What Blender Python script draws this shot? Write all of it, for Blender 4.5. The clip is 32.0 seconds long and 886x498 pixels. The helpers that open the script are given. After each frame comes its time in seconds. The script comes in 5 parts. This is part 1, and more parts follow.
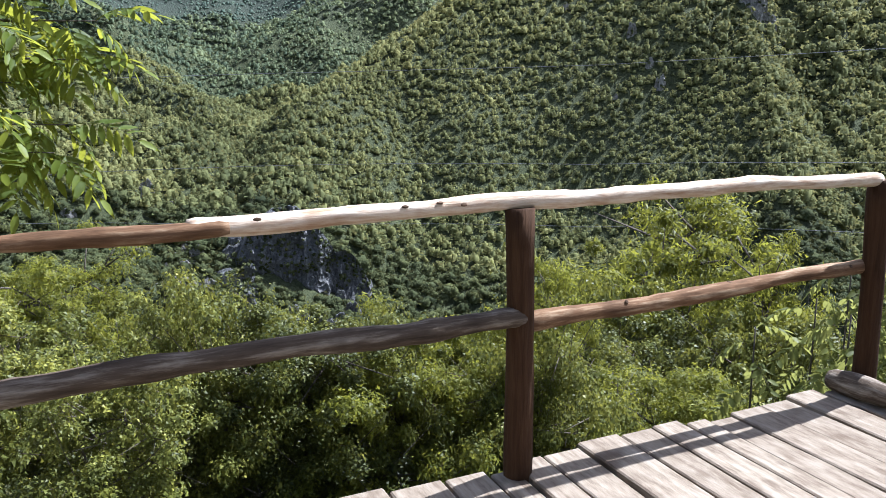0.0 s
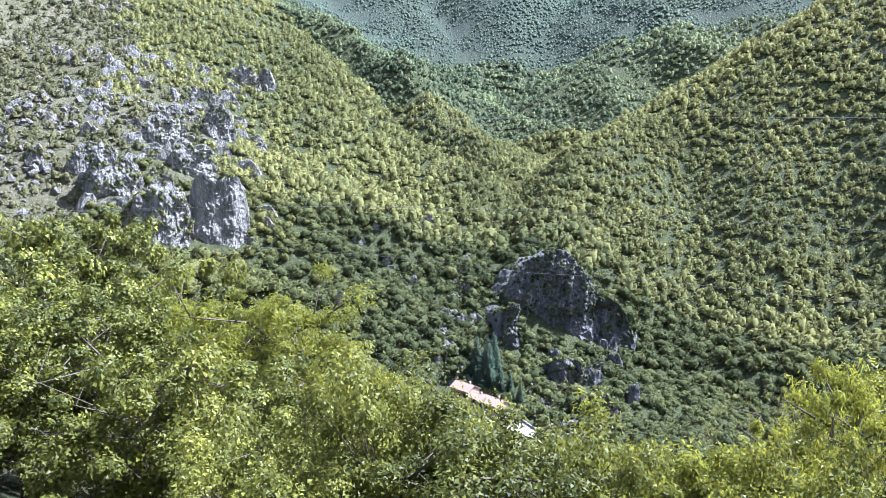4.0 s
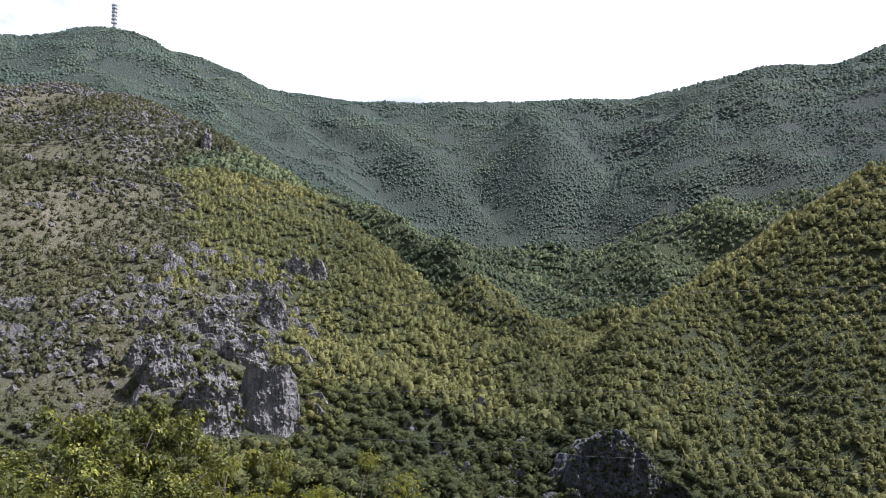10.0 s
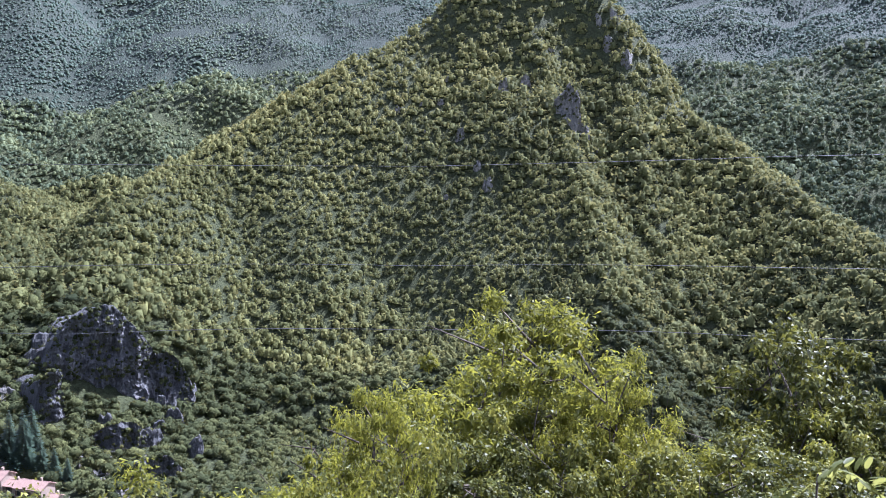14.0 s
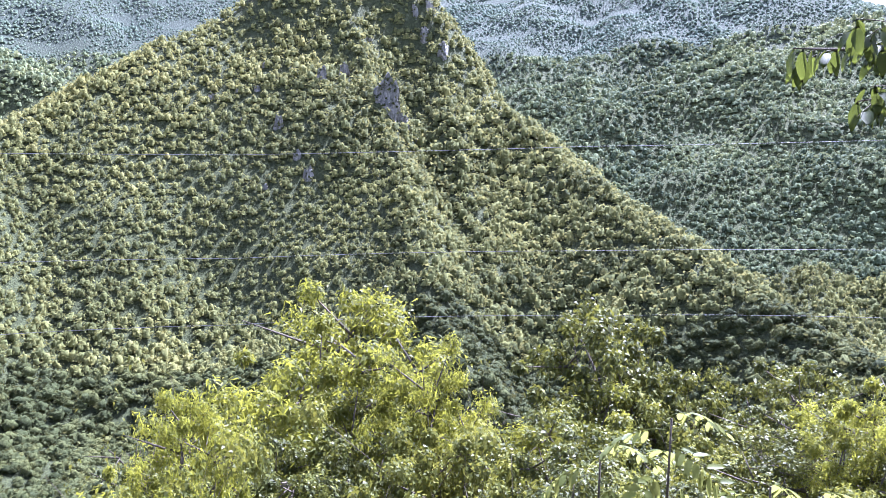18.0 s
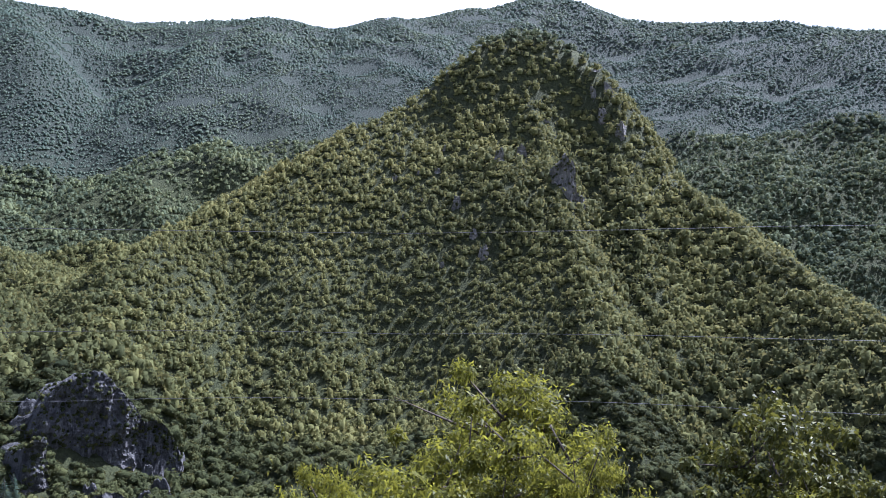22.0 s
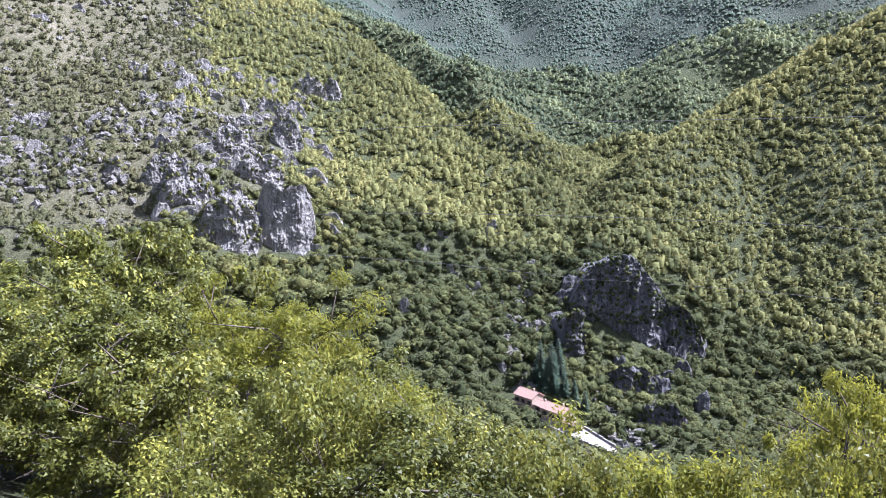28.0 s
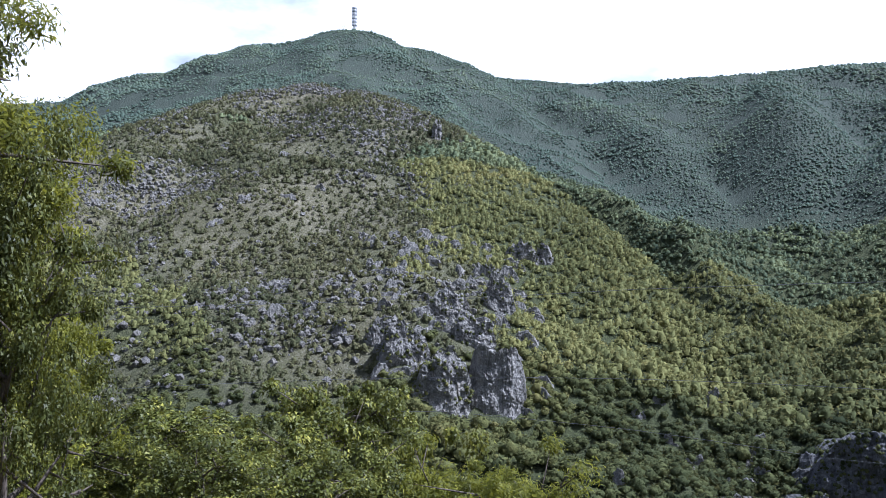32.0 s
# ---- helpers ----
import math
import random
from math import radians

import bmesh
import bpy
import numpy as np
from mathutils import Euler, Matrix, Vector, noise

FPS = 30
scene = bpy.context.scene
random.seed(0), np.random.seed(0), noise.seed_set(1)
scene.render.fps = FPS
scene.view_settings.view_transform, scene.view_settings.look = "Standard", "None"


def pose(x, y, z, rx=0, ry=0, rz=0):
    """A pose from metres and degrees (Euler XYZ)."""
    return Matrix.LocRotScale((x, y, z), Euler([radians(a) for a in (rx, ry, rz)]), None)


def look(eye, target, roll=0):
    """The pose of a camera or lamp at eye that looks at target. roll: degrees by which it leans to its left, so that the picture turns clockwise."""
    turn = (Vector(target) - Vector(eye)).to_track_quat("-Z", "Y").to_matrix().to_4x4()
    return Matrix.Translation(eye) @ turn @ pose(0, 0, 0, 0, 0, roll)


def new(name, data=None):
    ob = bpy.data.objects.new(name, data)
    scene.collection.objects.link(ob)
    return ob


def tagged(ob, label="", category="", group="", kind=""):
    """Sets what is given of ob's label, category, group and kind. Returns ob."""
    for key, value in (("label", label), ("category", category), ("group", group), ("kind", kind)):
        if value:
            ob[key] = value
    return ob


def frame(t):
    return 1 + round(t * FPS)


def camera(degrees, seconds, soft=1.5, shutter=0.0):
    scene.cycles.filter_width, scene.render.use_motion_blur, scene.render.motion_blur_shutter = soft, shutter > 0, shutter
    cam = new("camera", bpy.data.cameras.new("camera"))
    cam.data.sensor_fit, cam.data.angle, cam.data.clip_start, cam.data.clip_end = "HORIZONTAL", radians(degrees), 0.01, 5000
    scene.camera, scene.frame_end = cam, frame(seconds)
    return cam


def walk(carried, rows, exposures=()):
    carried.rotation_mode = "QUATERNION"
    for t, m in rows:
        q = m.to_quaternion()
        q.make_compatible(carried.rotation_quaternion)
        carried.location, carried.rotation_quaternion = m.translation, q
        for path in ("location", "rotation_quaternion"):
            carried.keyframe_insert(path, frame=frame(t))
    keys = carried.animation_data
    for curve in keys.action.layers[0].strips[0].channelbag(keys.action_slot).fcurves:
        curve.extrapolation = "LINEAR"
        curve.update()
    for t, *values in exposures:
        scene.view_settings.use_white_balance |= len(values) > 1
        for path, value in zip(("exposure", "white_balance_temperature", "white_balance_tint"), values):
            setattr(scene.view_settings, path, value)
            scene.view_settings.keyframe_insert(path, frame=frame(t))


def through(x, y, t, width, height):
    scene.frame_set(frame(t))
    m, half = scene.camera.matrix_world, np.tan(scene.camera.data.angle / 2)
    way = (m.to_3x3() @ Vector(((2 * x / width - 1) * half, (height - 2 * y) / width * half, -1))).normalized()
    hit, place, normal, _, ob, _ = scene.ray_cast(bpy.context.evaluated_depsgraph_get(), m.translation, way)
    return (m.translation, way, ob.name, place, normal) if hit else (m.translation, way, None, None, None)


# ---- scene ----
cam = camera(59.0, 32.0, soft=0.85)
PATH = (
    (0.0, 0.000, 0.000, 1.600, 78.00, -0.00, -0.00),
    (0.5, 0.110, 0.500, 1.500, 77.92, -0.47, 2.17),
    (1.0, 0.190, 0.980, 1.440, 78.14, -0.99, 6.40),
    (1.5, 0.253, 1.394, 1.400, 80.42, -1.31, 8.85),
    (2.0, 0.320, 1.740, 1.420, 82.21, -1.01, 10.34),
    (2.5, 0.394, 2.063, 1.458, 82.67, -1.26, 12.15),
    (4.5, 0.358, 2.904, 1.660, 80.82, -0.66, 23.54),
    (5.0, 0.368, 2.909, 1.660, 84.09, 0.12, 27.41),
    (5.5, 0.378, 2.914, 1.660, 89.24, 0.61, 31.35),
    (6.0, 0.388, 2.918, 1.660, 92.92, 0.93, 34.29),
    (6.5, 0.398, 2.923, 1.660, 94.54, 1.16, 35.58),
    (7.0, 0.408, 2.928, 1.660, 95.30, 1.35, 36.43),
    (7.5, 0.418, 2.933, 1.660, 95.67, 1.43, 38.88),
    (8.0, 0.428, 2.937, 1.660, 96.15, 0.80, 39.19),
    (8.5, 0.438, 2.942, 1.660, 96.12, 0.78, 39.03),
    (9.0, 0.448, 2.947, 1.660, 95.47, 1.12, 37.19),
    (9.5, 0.460, 2.952, 1.660, 94.62, 0.78, 31.75),
    (10.0, 0.471, 2.957, 1.660, 94.18, 0.54, 23.64),
    (10.5, 0.482, 2.963, 1.660, 93.79, -0.18, 12.67),
    (11.0, 0.494, 2.968, 1.660, 93.44, -0.31, 1.80),
    (11.5, 0.505, 2.973, 1.660, 91.91, -0.39, -4.76),
    (12.0, 0.516, 2.979, 1.660, 90.39, -0.43, -7.82),
    (12.5, 0.528, 2.984, 1.660, 89.46, -0.79, -8.76),
    (13.0, 0.539, 2.989, 1.660, 88.70, -1.21, -9.60),
    (13.5, 0.550, 2.995, 1.660, 88.14, -1.56, -10.61),
    (14.0, 0.562, 3.000, 1.660, 85.20, -1.51, -11.97),
    (14.5, 0.573, 3.005, 1.660, 81.18, -1.70, -12.87),
    (16.5, 0.618, 3.026, 1.660, 77.42, -3.61, -17.69),
    (17.0, 0.630, 3.032, 1.660, 79.86, -2.81, -20.56),
    (17.5, 0.731, 3.079, 1.660, 81.89, -2.21, -22.22),
    (18.0, 0.833, 3.127, 1.660, 84.73, -1.32, -24.92),
    (18.5, 0.935, 3.175, 1.660, 89.20, -1.66, -26.41),
    (19.0, 1.037, 3.223, 1.660, 90.93, -2.18, -26.45),
    (19.5, 1.196, 3.297, 1.660, 91.92, -1.82, -27.04),
    (20.0, 1.354, 3.371, 1.660, 92.63, -1.55, -27.53),
    (20.5, 1.467, 3.424, 1.660, 92.77, -1.61, -24.91),
    (21.0, 1.580, 3.477, 1.660, 91.93, -1.61, -20.69),
    (21.5, 1.585, 3.479, 1.660, 90.79, -1.61, -15.74),
    (22.0, 1.589, 3.482, 1.660, 90.15, -1.95, -12.15),
    (22.5, 1.594, 3.484, 1.660, 90.21, -1.70, -9.01),
    (23.0, 1.598, 3.486, 1.660, 91.27, -1.27, -4.18),
    (23.5, 1.603, 3.488, 1.660, 91.85, -1.16, 0.27),
    (24.0, 1.608, 3.490, 1.660, 92.06, -1.10, 3.04),
    (24.5, 1.612, 3.492, 1.660, 91.40, -1.07, 5.53),
    (25.0, 1.617, 3.494, 1.660, 90.87, -1.14, 9.10),
    (25.5, 1.621, 3.496, 1.660, 89.94, -0.45, 13.12),
    (26.0, 1.626, 3.498, 1.660, 89.11, -0.25, 16.47),
    (26.5, 1.622, 3.497, 1.660, 86.89, -0.35, 19.90),
    (28.5, 1.607, 3.490, 1.660, 79.03, -0.25, 25.31),
    (29.0, 1.603, 3.488, 1.660, 76.78, -0.69, 25.01),
    (29.5, 1.599, 3.486, 1.660, 76.61, -0.73, 25.43),
    (30.0, 1.595, 3.484, 1.660, 77.59, -0.81, 27.14),
    (30.5, 1.592, 3.483, 1.660, 80.06, -1.00, 30.21),
    (31.0, 1.588, 3.481, 1.660, 84.43, -0.69, 33.67),
    (31.5, 1.584, 3.479, 1.660, 89.74, -0.28, 37.29),
    (32.0, 1.580, 3.477, 1.660, 93.13, -0.10, 40.17),
)
EXPOSURE = ((0.0, 1.8, 5250, 13), (1.0, 2.1, 5150, 13), (2.0, 2.25, 5080, 13), (5.0, 2.45, 5200, 17), (6.0, 0.75, 5400, 18), (6.5, 0.0, 5550, 18), (8.0, -0.2, 5800, 18), (9.0, 0.7, 5750, 20), (12.0, 1.4, 5230, 22), (13.0, 1.9, 5120, 24), (14.0, 2.05, 5080, 26),
            (17.0, 3.0, 5020, 28), (18.0, 2.95, 5000, 28), (19.0, 1.9, 5000, 25), (20.0, 1.3, 5000, 24), (23.0, 1.6, 5200, 24), (24.0, 1.35, 5230, 25), (26.0, 1.5, 5260, 25), (29.5, 2.55, 5300, 25), (31.0, 2.6, 5180, 20), (31.5, 1.9, 5200, 19), (32.0, 1.2, 5080, 18))
walk(cam, [(t, pose(x, y, z, tilt, lean, turn)) for t, x, y, z, tilt, lean, turn in PATH], EXPOSURE)

# ---- sky and sun ----
SUN_AZ, SUN_EL = -56.0, 55.0  # degrees, azimuth counted to the left of +y
world = bpy.data.worlds.new("sky")
scene.world = world
world.use_nodes = True


def build_sky(tree):
    """Clear sky overhead, bright cumulus and white glare towards the mountains."""
    n, l = tree.nodes, tree.links
    n.clear()
    out, bg = n.new("ShaderNodeOutputWorld"), n.new("ShaderNodeBackground")
    sky = n.new("ShaderNodeTexSky")
    sky.sky_type, sky.sun_disc = "NISHITA", False
    sky.sun_elevation, sky.sun_rotation = radians(SUN_EL), radians(-SUN_AZ)
    sky.air_density, sky.dust_density = 1.0, 3.0
    tc, mp = n.new("ShaderNodeTexCoord"), n.new("ShaderNodeMapping")
    mp.inputs["Scale"].default_value = (1.0, 1.0, 2.4)
    cloud = n.new("ShaderNodeTexNoise")
    cloud.inputs["Scale"].default_value, cloud.inputs["Detail"].default_value = 2.6, 8.0
    cloud.inputs["Roughness"].default_value = 0.55
    sep = n.new("ShaderNodeSeparateXYZ")
    low = n.new("ShaderNodeMapRange")
    low.inputs["From Min"].default_value, low.inputs["From Max"].default_value = 0.36, 0.62
    low.inputs["To Min"].default_value, low.inputs["To Max"].default_value = 0.10, -0.22
    add = n.new("ShaderNodeMath")
    ramp = n.new("ShaderNodeValToRGB")
    ramp.color_ramp.elements[0].position, ramp.color_ramp.elements[1].position = 0.40, 0.62
    mix = n.new("ShaderNodeMix")
    mix.data_type = "RGBA"
    mix.inputs["B"].default_value = (CLOUD * 1.03, CLOUD * 1.01, CLOUD * 0.99, 1)
    l.new(tc.outputs["Generated"], mp.inputs["Vector"])
    l.new(mp.outputs[0], cloud.inputs["Vector"])
    l.new(tc.outputs["Generated"], sep.inputs[0])
    l.new(sep.outputs["Z"], low.inputs["Value"])
    l.new(cloud.outputs["Fac"], add.inputs[0])
    l.new(low.outputs[0], add.inputs[1])
    l.new(add.outputs[0], ramp.inputs[0])
    l.new(ramp.outputs[0], mix.inputs["Factor"])
    l.new(sky.outputs[0], mix.inputs["A"])
    l.new(mix.outputs["Result"], bg.inputs["Color"])
    bg.inputs["Strength"].default_value = 0.05
    l.new(bg.outputs[0], out.inputs["Surface"])


CLOUD = 15.0
build_sky(world.node_tree)
sun = new("sun", bpy.data.lights.new("sun", "SUN"))
sun.data.energy, sun.data.angle, sun.data.color = 5.0, radians(0.53), (1.0, 0.95, 0.86)
sun_dir = Vector((-math.sin(radians(SUN_AZ)) * math.cos(radians(SUN_EL)), math.cos(radians(SUN_AZ)) * math.cos(radians(SUN_EL)), math.sin(radians(SUN_EL))))
sun.matrix_world = look(sun_dir * 50, (0, 0, 0))


# ---- materials ----
class Nodes:
    """A small builder for node materials."""

    def __init__(self, name):
        self.m = bpy.data.materials.new(name)
        self.m.use_nodes = True
        self.t = self.m.node_tree
        self.b = self.t.nodes["Principled BSDF"]
        self.out = self.t.nodes["Material Output"]
        self.pos = self.t.nodes.new("ShaderNodeTexCoord").outputs["Object"]

    def add(self, kind, **inputs):
        n = self.t.nodes.new("ShaderNode" + kind)
        for k, v in inputs.items():
            self.put(n.inputs[k.replace("_", " ")], v)
        return n

    def put(self, socket, v):
        if isinstance(v, bpy.types.NodeSocket):
            self.t.links.new(v, socket)
        else:
            socket.default_value = v

    def scaled(self, v, s):
        n = self.add("Mapping", Vector=v)
        n.inputs["Scale"].default_value = s
        return n.outputs[0]

    def noise(self, scale, detail=4.0, rough=0.6, v=None):
        return self.add("TexNoise", Vector=v or self.pos, Scale=scale, Detail=detail, Roughness=rough).outputs["Fac"]

    def ramp(self, f, stops):
        n = self.add("ValToRGB", Fac=f)
        e = n.color_ramp.elements
        while len(e) < len(stops):
            e.new(0.5)
        for el, (p, c) in zip(e, stops):
            el.position, el.color = p, (*c, 1) if len(c) == 3 else c
        return n.outputs[0]

    def math(self, op, a, b=0.0):
        n = self.t.nodes.new("ShaderNodeMath")
        n.operation = op
        self.put(n.inputs[0], a)
        self.put(n.inputs[1], b)
        return n.outputs[0]

    def mix(self, f, a, b, blend="MIX"):
        n = self.t.nodes.new("ShaderNodeMix")
        n.data_type, n.blend_type = "RGBA", blend
        self.put(n.inputs["Factor"], f)
        self.put(n.inputs["A"], a if not isinstance(a, tuple) else (*a, 1))
        self.put(n.inputs["B"], b if not isinstance(b, tuple) else (*b, 1))
        return n.outputs["Result"]

    def bump(self, h, strength=0.5, distance=0.05):
        n = self.add("Bump", Height=h, Strength=strength, Distance=distance)
        self.t.links.new(n.outputs[0], self.b.inputs["Normal"])
        return n.outputs[0]

    def done(self, color, rough=0.7, spec=0.4):
        self.put(self.b.inputs["Base Color"], color)
        self.put(self.b.inputs["Roughness"], rough)
        self.put(self.b.inputs["Specular IOR Level"], spec)
        return self.m


def forest_material(name, dark, mid, light, dry, through=0.5, grain=1.1, relief=1.0):
    """Crowns of a wood: a colour for each crown, a tint for each spray of leaves."""
    k = Nodes(name)
    at = k.add("Attribute")
    at.attribute_name = "tone"
    r = k.add("NewGeometry").outputs["Random Per Island"]
    f = k.math("ADD", k.math("MULTIPLY", at.outputs["Fac"], 0.75), k.math("MULTIPLY", r, 0.25))
    tone = k.ramp(f, [(0.12, dark), (0.45, mid), (0.75, light), (0.97, dry)])
    leaf = k.noise(grain, 3.0, 0.75)
    # shaded gaps between leaves are painted dark where the bump dips
    tone = k.mix(k.ramp(leaf, [(0.40, (0.85 * relief,) * 3), (0.62, (0, 0, 0))]), tone, k.mix(0.9, tone, (0.30, 0.36, 0.30), "MULTIPLY"))
    k.bump(leaf, relief, 0.9)
    k.done(tone, 0.75, 0.05)
    tr = k.add("BsdfTranslucent", Color=k.mix(0.6, tone, dry))
    mx = k.add("MixShader", Fac=through)
    k.t.links.new(k.b.outputs[0], mx.inputs[1])
    k.t.links.new(tr.outputs[0], mx.inputs[2])
    k.t.links.new(mx.outputs[0], k.out.inputs["Surface"])
    return k.m


def leaf_material(name, dark, light, glow, mixing=0.38):
    """Leaves: a tint for each clump and a little for each leaf and each tree; light shines through."""
    k = Nodes(name)
    r = k.add("NewGeometry").outputs["Random Per Island"]
    clump = k.ramp(k.noise(1.1, 2.0), [(0.36, (0, 0, 0)), (0.64, (1, 1, 1))])
    f = k.math("ADD", k.math("MULTIPLY", r, 0.55), k.math("MULTIPLY", clump, 0.45))
    col = k.ramp(f, [(0.05, dark), (0.65, light), (1.0, glow)])
    col = k.mix(k.math("MULTIPLY", k.add("ObjectInfo").outputs["Random"], 0.5), col, dark)
    k.done(col, 0.5, 0.16)
    tr = k.add("BsdfTranslucent", Color=k.mix(0.7, col, glow))
    mx = k.add("MixShader", Fac=mixing)
    k.t.links.new(k.b.outputs[0], mx.inputs[1])
    k.t.links.new(tr.outputs[0], mx.inputs[2])
    k.t.links.new(mx.outputs[0], k.out.inputs["Surface"])
    return k.m


def bark_material(name, a, b):
    k = Nodes(name)
    f = k.noise(14.0, 5.0, 0.7, k.scaled(k.pos, (1, 1, 0.18)))
    k.bump(f, 0.8, 0.03)
    return k.done(k.ramp(f, [(0.3, a), (0.7, b)]), 0.85, 0.2)


def rock_material(name, shade, pale, stain):
    k = Nodes(name)
    streak = k.noise(0.22, 7.0, 0.68, k.scaled(k.pos, (1, 1, 0.22)))
    crack = k.add("TexVoronoi", Vector=k.scaled(k.pos, (1, 1, 0.45)), Scale=0.24)
    crack.feature = "DISTANCE_TO_EDGE"
    grain = k.noise(1.3, 6.0, 0.7)
    col = k.ramp(streak, [(0.32, shade), (0.52, pale), (0.75, stain)])
    col = k.mix(k.ramp(crack.outputs["Distance"], [(0.0, (0.55, 0.55, 0.55)), (0.045, (0, 0, 0))]), col, (0.09, 0.09, 0.09))
    col = k.mix(k.math("MULTIPLY", grain, 0.5), col, shade)
    drip = k.noise(0.9, 5.0, 0.7, k.scaled(k.pos, (1, 1, 0.09)))
    col = k.mix(k.ramp(drip, [(0.36, (0.8, 0.8, 0.8)), (0.58, (0, 0, 0))]), col, k.mix(0.8, col, (0.42, 0.44, 0.47), "MULTIPLY"))
    k.bump(k.math("ADD", k.math("ADD", grain, drip), k.math("MULTIPLY", streak, 2.0)), 1.0, 1.2)
    return k.done(col, 0.9, 0.2)


def ground_material():
    """Undergrowth, the far canopy tinted blue for haze, and dry grass and limestone breaking through on the stony hill.
    """
    k = Nodes("hillside ground")
    stony = k.add("Attribute")
    stony.attribute_name = "stony"
    big, fine = k.noise(0.02, 5.0, 0.6), k.noise(0.6, 6.0, 0.8)
    green = k.ramp(fine, [(0.34, (0.020, 0.026, 0.012)), (0.5, (0.044, 0.052, 0.024)), (0.66, (0.075, 0.082, 0.036))])
    dry = k.ramp(k.math("ADD", k.math("MULTIPLY", k.noise(0.5, 8.0, 0.85), 0.75), k.math("MULTIPLY", big, 0.25)), [(0.36, (0.044, 0.044, 0.024)), (0.46, (0.092, 0.086, 0.050)), (0.54, (0.150, 0.136, 0.096)), (0.63, (0.23, 0.215, 0.18))])
    f = k.math("MULTIPLY", stony.outputs["Fac"], k.ramp(big, [(0.3, (0.7, 0.7, 0.7)), (0.6, (1, 1, 1))]))
    k.bump(fine, 1.0, 1.5)
    straw = k.add("Attribute")
    straw.attribute_name = "straw"
    grass = k.ramp(k.noise(2.5, 6.0, 0.75), [(0.3, (0.09, 0.08, 0.03)), (0.5, (0.22, 0.175, 0.06)), (0.75, (0.33, 0.265, 0.095))])
    # Ground beyond about 1.1 km takes a bluish colour that paints haze.
    haze_tint = k.add("Attribute")
    haze_tint.attribute_name = "haze_tint"
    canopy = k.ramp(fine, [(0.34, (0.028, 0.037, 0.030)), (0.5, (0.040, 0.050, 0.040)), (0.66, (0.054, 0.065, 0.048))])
    green = k.mix(haze_tint.outputs["Fac"], green, canopy)
    return k.done(k.mix(straw.outputs["Fac"], k.mix(f, green, dry), grass), 0.95, 0.15)


def wood_material(name, a, b, c, knots=True, axis=(0.6, 9, 9)):
    """Grain along x; silver weathering in broad patches."""
    k = Nodes(name)
    rnd = k.add("ObjectInfo").outputs["Random"]
    v = k.add("VectorMath", Vector=k.scaled(k.pos, axis))
    k.t.links.new(k.math("MULTIPLY", rnd, 37.0), v.inputs[1])
    grain = k.noise(6.0, 6.0, 0.65, v.outputs[0])
    wear = k.noise(1.6, 4.0, 0.6, v.outputs[0])
    blotch = k.noise(3.5, 3.0, 0.6)
    col = k.ramp(grain, [(0.3, a), (0.5, b), (0.7, c)])
    col = k.mix(k.math("MULTIPLY", wear, 0.25), col, b)
    col = k.mix(k.ramp(blotch, [(0.55, (0, 0, 0)), (0.72, (0.75, 0.75, 0.75))]), col, a)
    col = k.mix(k.math("MULTIPLY", rnd, 0.3), col, a)
    k.bump(k.math("ADD", grain, k.math("MULTIPLY", blotch, 1.5)), 0.8, 0.008)
    return k.done(col, 0.85, 0.1)


M_FOREST = forest_material("mixed woodland crowns", (0.068, 0.08, 0.036), (0.158, 0.168, 0.068), (0.238, 0.234, 0.088), (0.272, 0.242, 0.092), 0.36, 1.4, 0.5)
# Darker than M_FOREST: the shade in the gorge is put into the colour.
M_GORGE_SHADED = forest_material("shade-darkened woodland crowns", (0.034, 0.044, 0.022), (0.082, 0.094, 0.041), (0.142, 0.148, 0.056), (0.18, 0.165, 0.062), 0.25, 1.8, 0.8)
# The next two paint haze into crown colours, bluer for the farther woods.
M_FAR_HAZED = forest_material("haze-tinted far crowns", (0.078, 0.11, 0.09), (0.104, 0.14, 0.108), (0.14, 0.174, 0.12), (0.17, 0.192, 0.12), 0.4, 0.5, 0.25)
M_BACK_HAZED = forest_material("haze-tinted back crowns", (0.066, 0.09, 0.058), (0.122, 0.15, 0.086), (0.18, 0.204, 0.1), (0.222, 0.222, 0.1), 0.25, 1.0, 0.5)
M_SHRUB = forest_material("thorny scrub", (0.05, 0.058, 0.034), (0.104, 0.11, 0.058), (0.16, 0.156, 0.08), (0.2, 0.18, 0.1), 0.3)
M_GROUND = ground_material()
M_ROCK = rock_material("weathered limestone", (0.145, 0.14, 0.131), (0.305, 0.296, 0.275), (0.36, 0.33, 0.272))
M_OUTCROP = rock_material("grey lichened limestone", (0.105, 0.1, 0.092), (0.215, 0.207, 0.188), (0.27, 0.247, 0.208))
# Darker than M_ROCK: the shade on the gorge walls is painted in.
M_SHADED_ROCK = rock_material("shade-darkened grey limestone", (0.074, 0.075, 0.078), (0.165, 0.166, 0.17), (0.215, 0.206, 0.196))
M_ASH = leaf_material("ash leaves", (0.03, 0.038, 0.008), (0.156, 0.168, 0.024), (0.4, 0.39, 0.045), 0.42)
M_OAK = leaf_material("oak leaves", (0.016, 0.022, 0.006), (0.094, 0.106, 0.02), (0.285, 0.275, 0.045), 0.2)
M_HAZEL = leaf_material("hazel leaves", (0.022, 0.03, 0.007), (0.126, 0.136, 0.025), (0.325, 0.308, 0.052), 0.27)
M_CHERRY = leaf_material("cherry leaves", (0.016, 0.028, 0.008), (0.032, 0.050, 0.011), (0.12, 0.14, 0.022), 0.42)
M_FEATHER = leaf_material("young ash leaves", (0.040, 0.064, 0.010), (0.115, 0.155, 0.022), (0.40, 0.40, 0.04), 0.5)
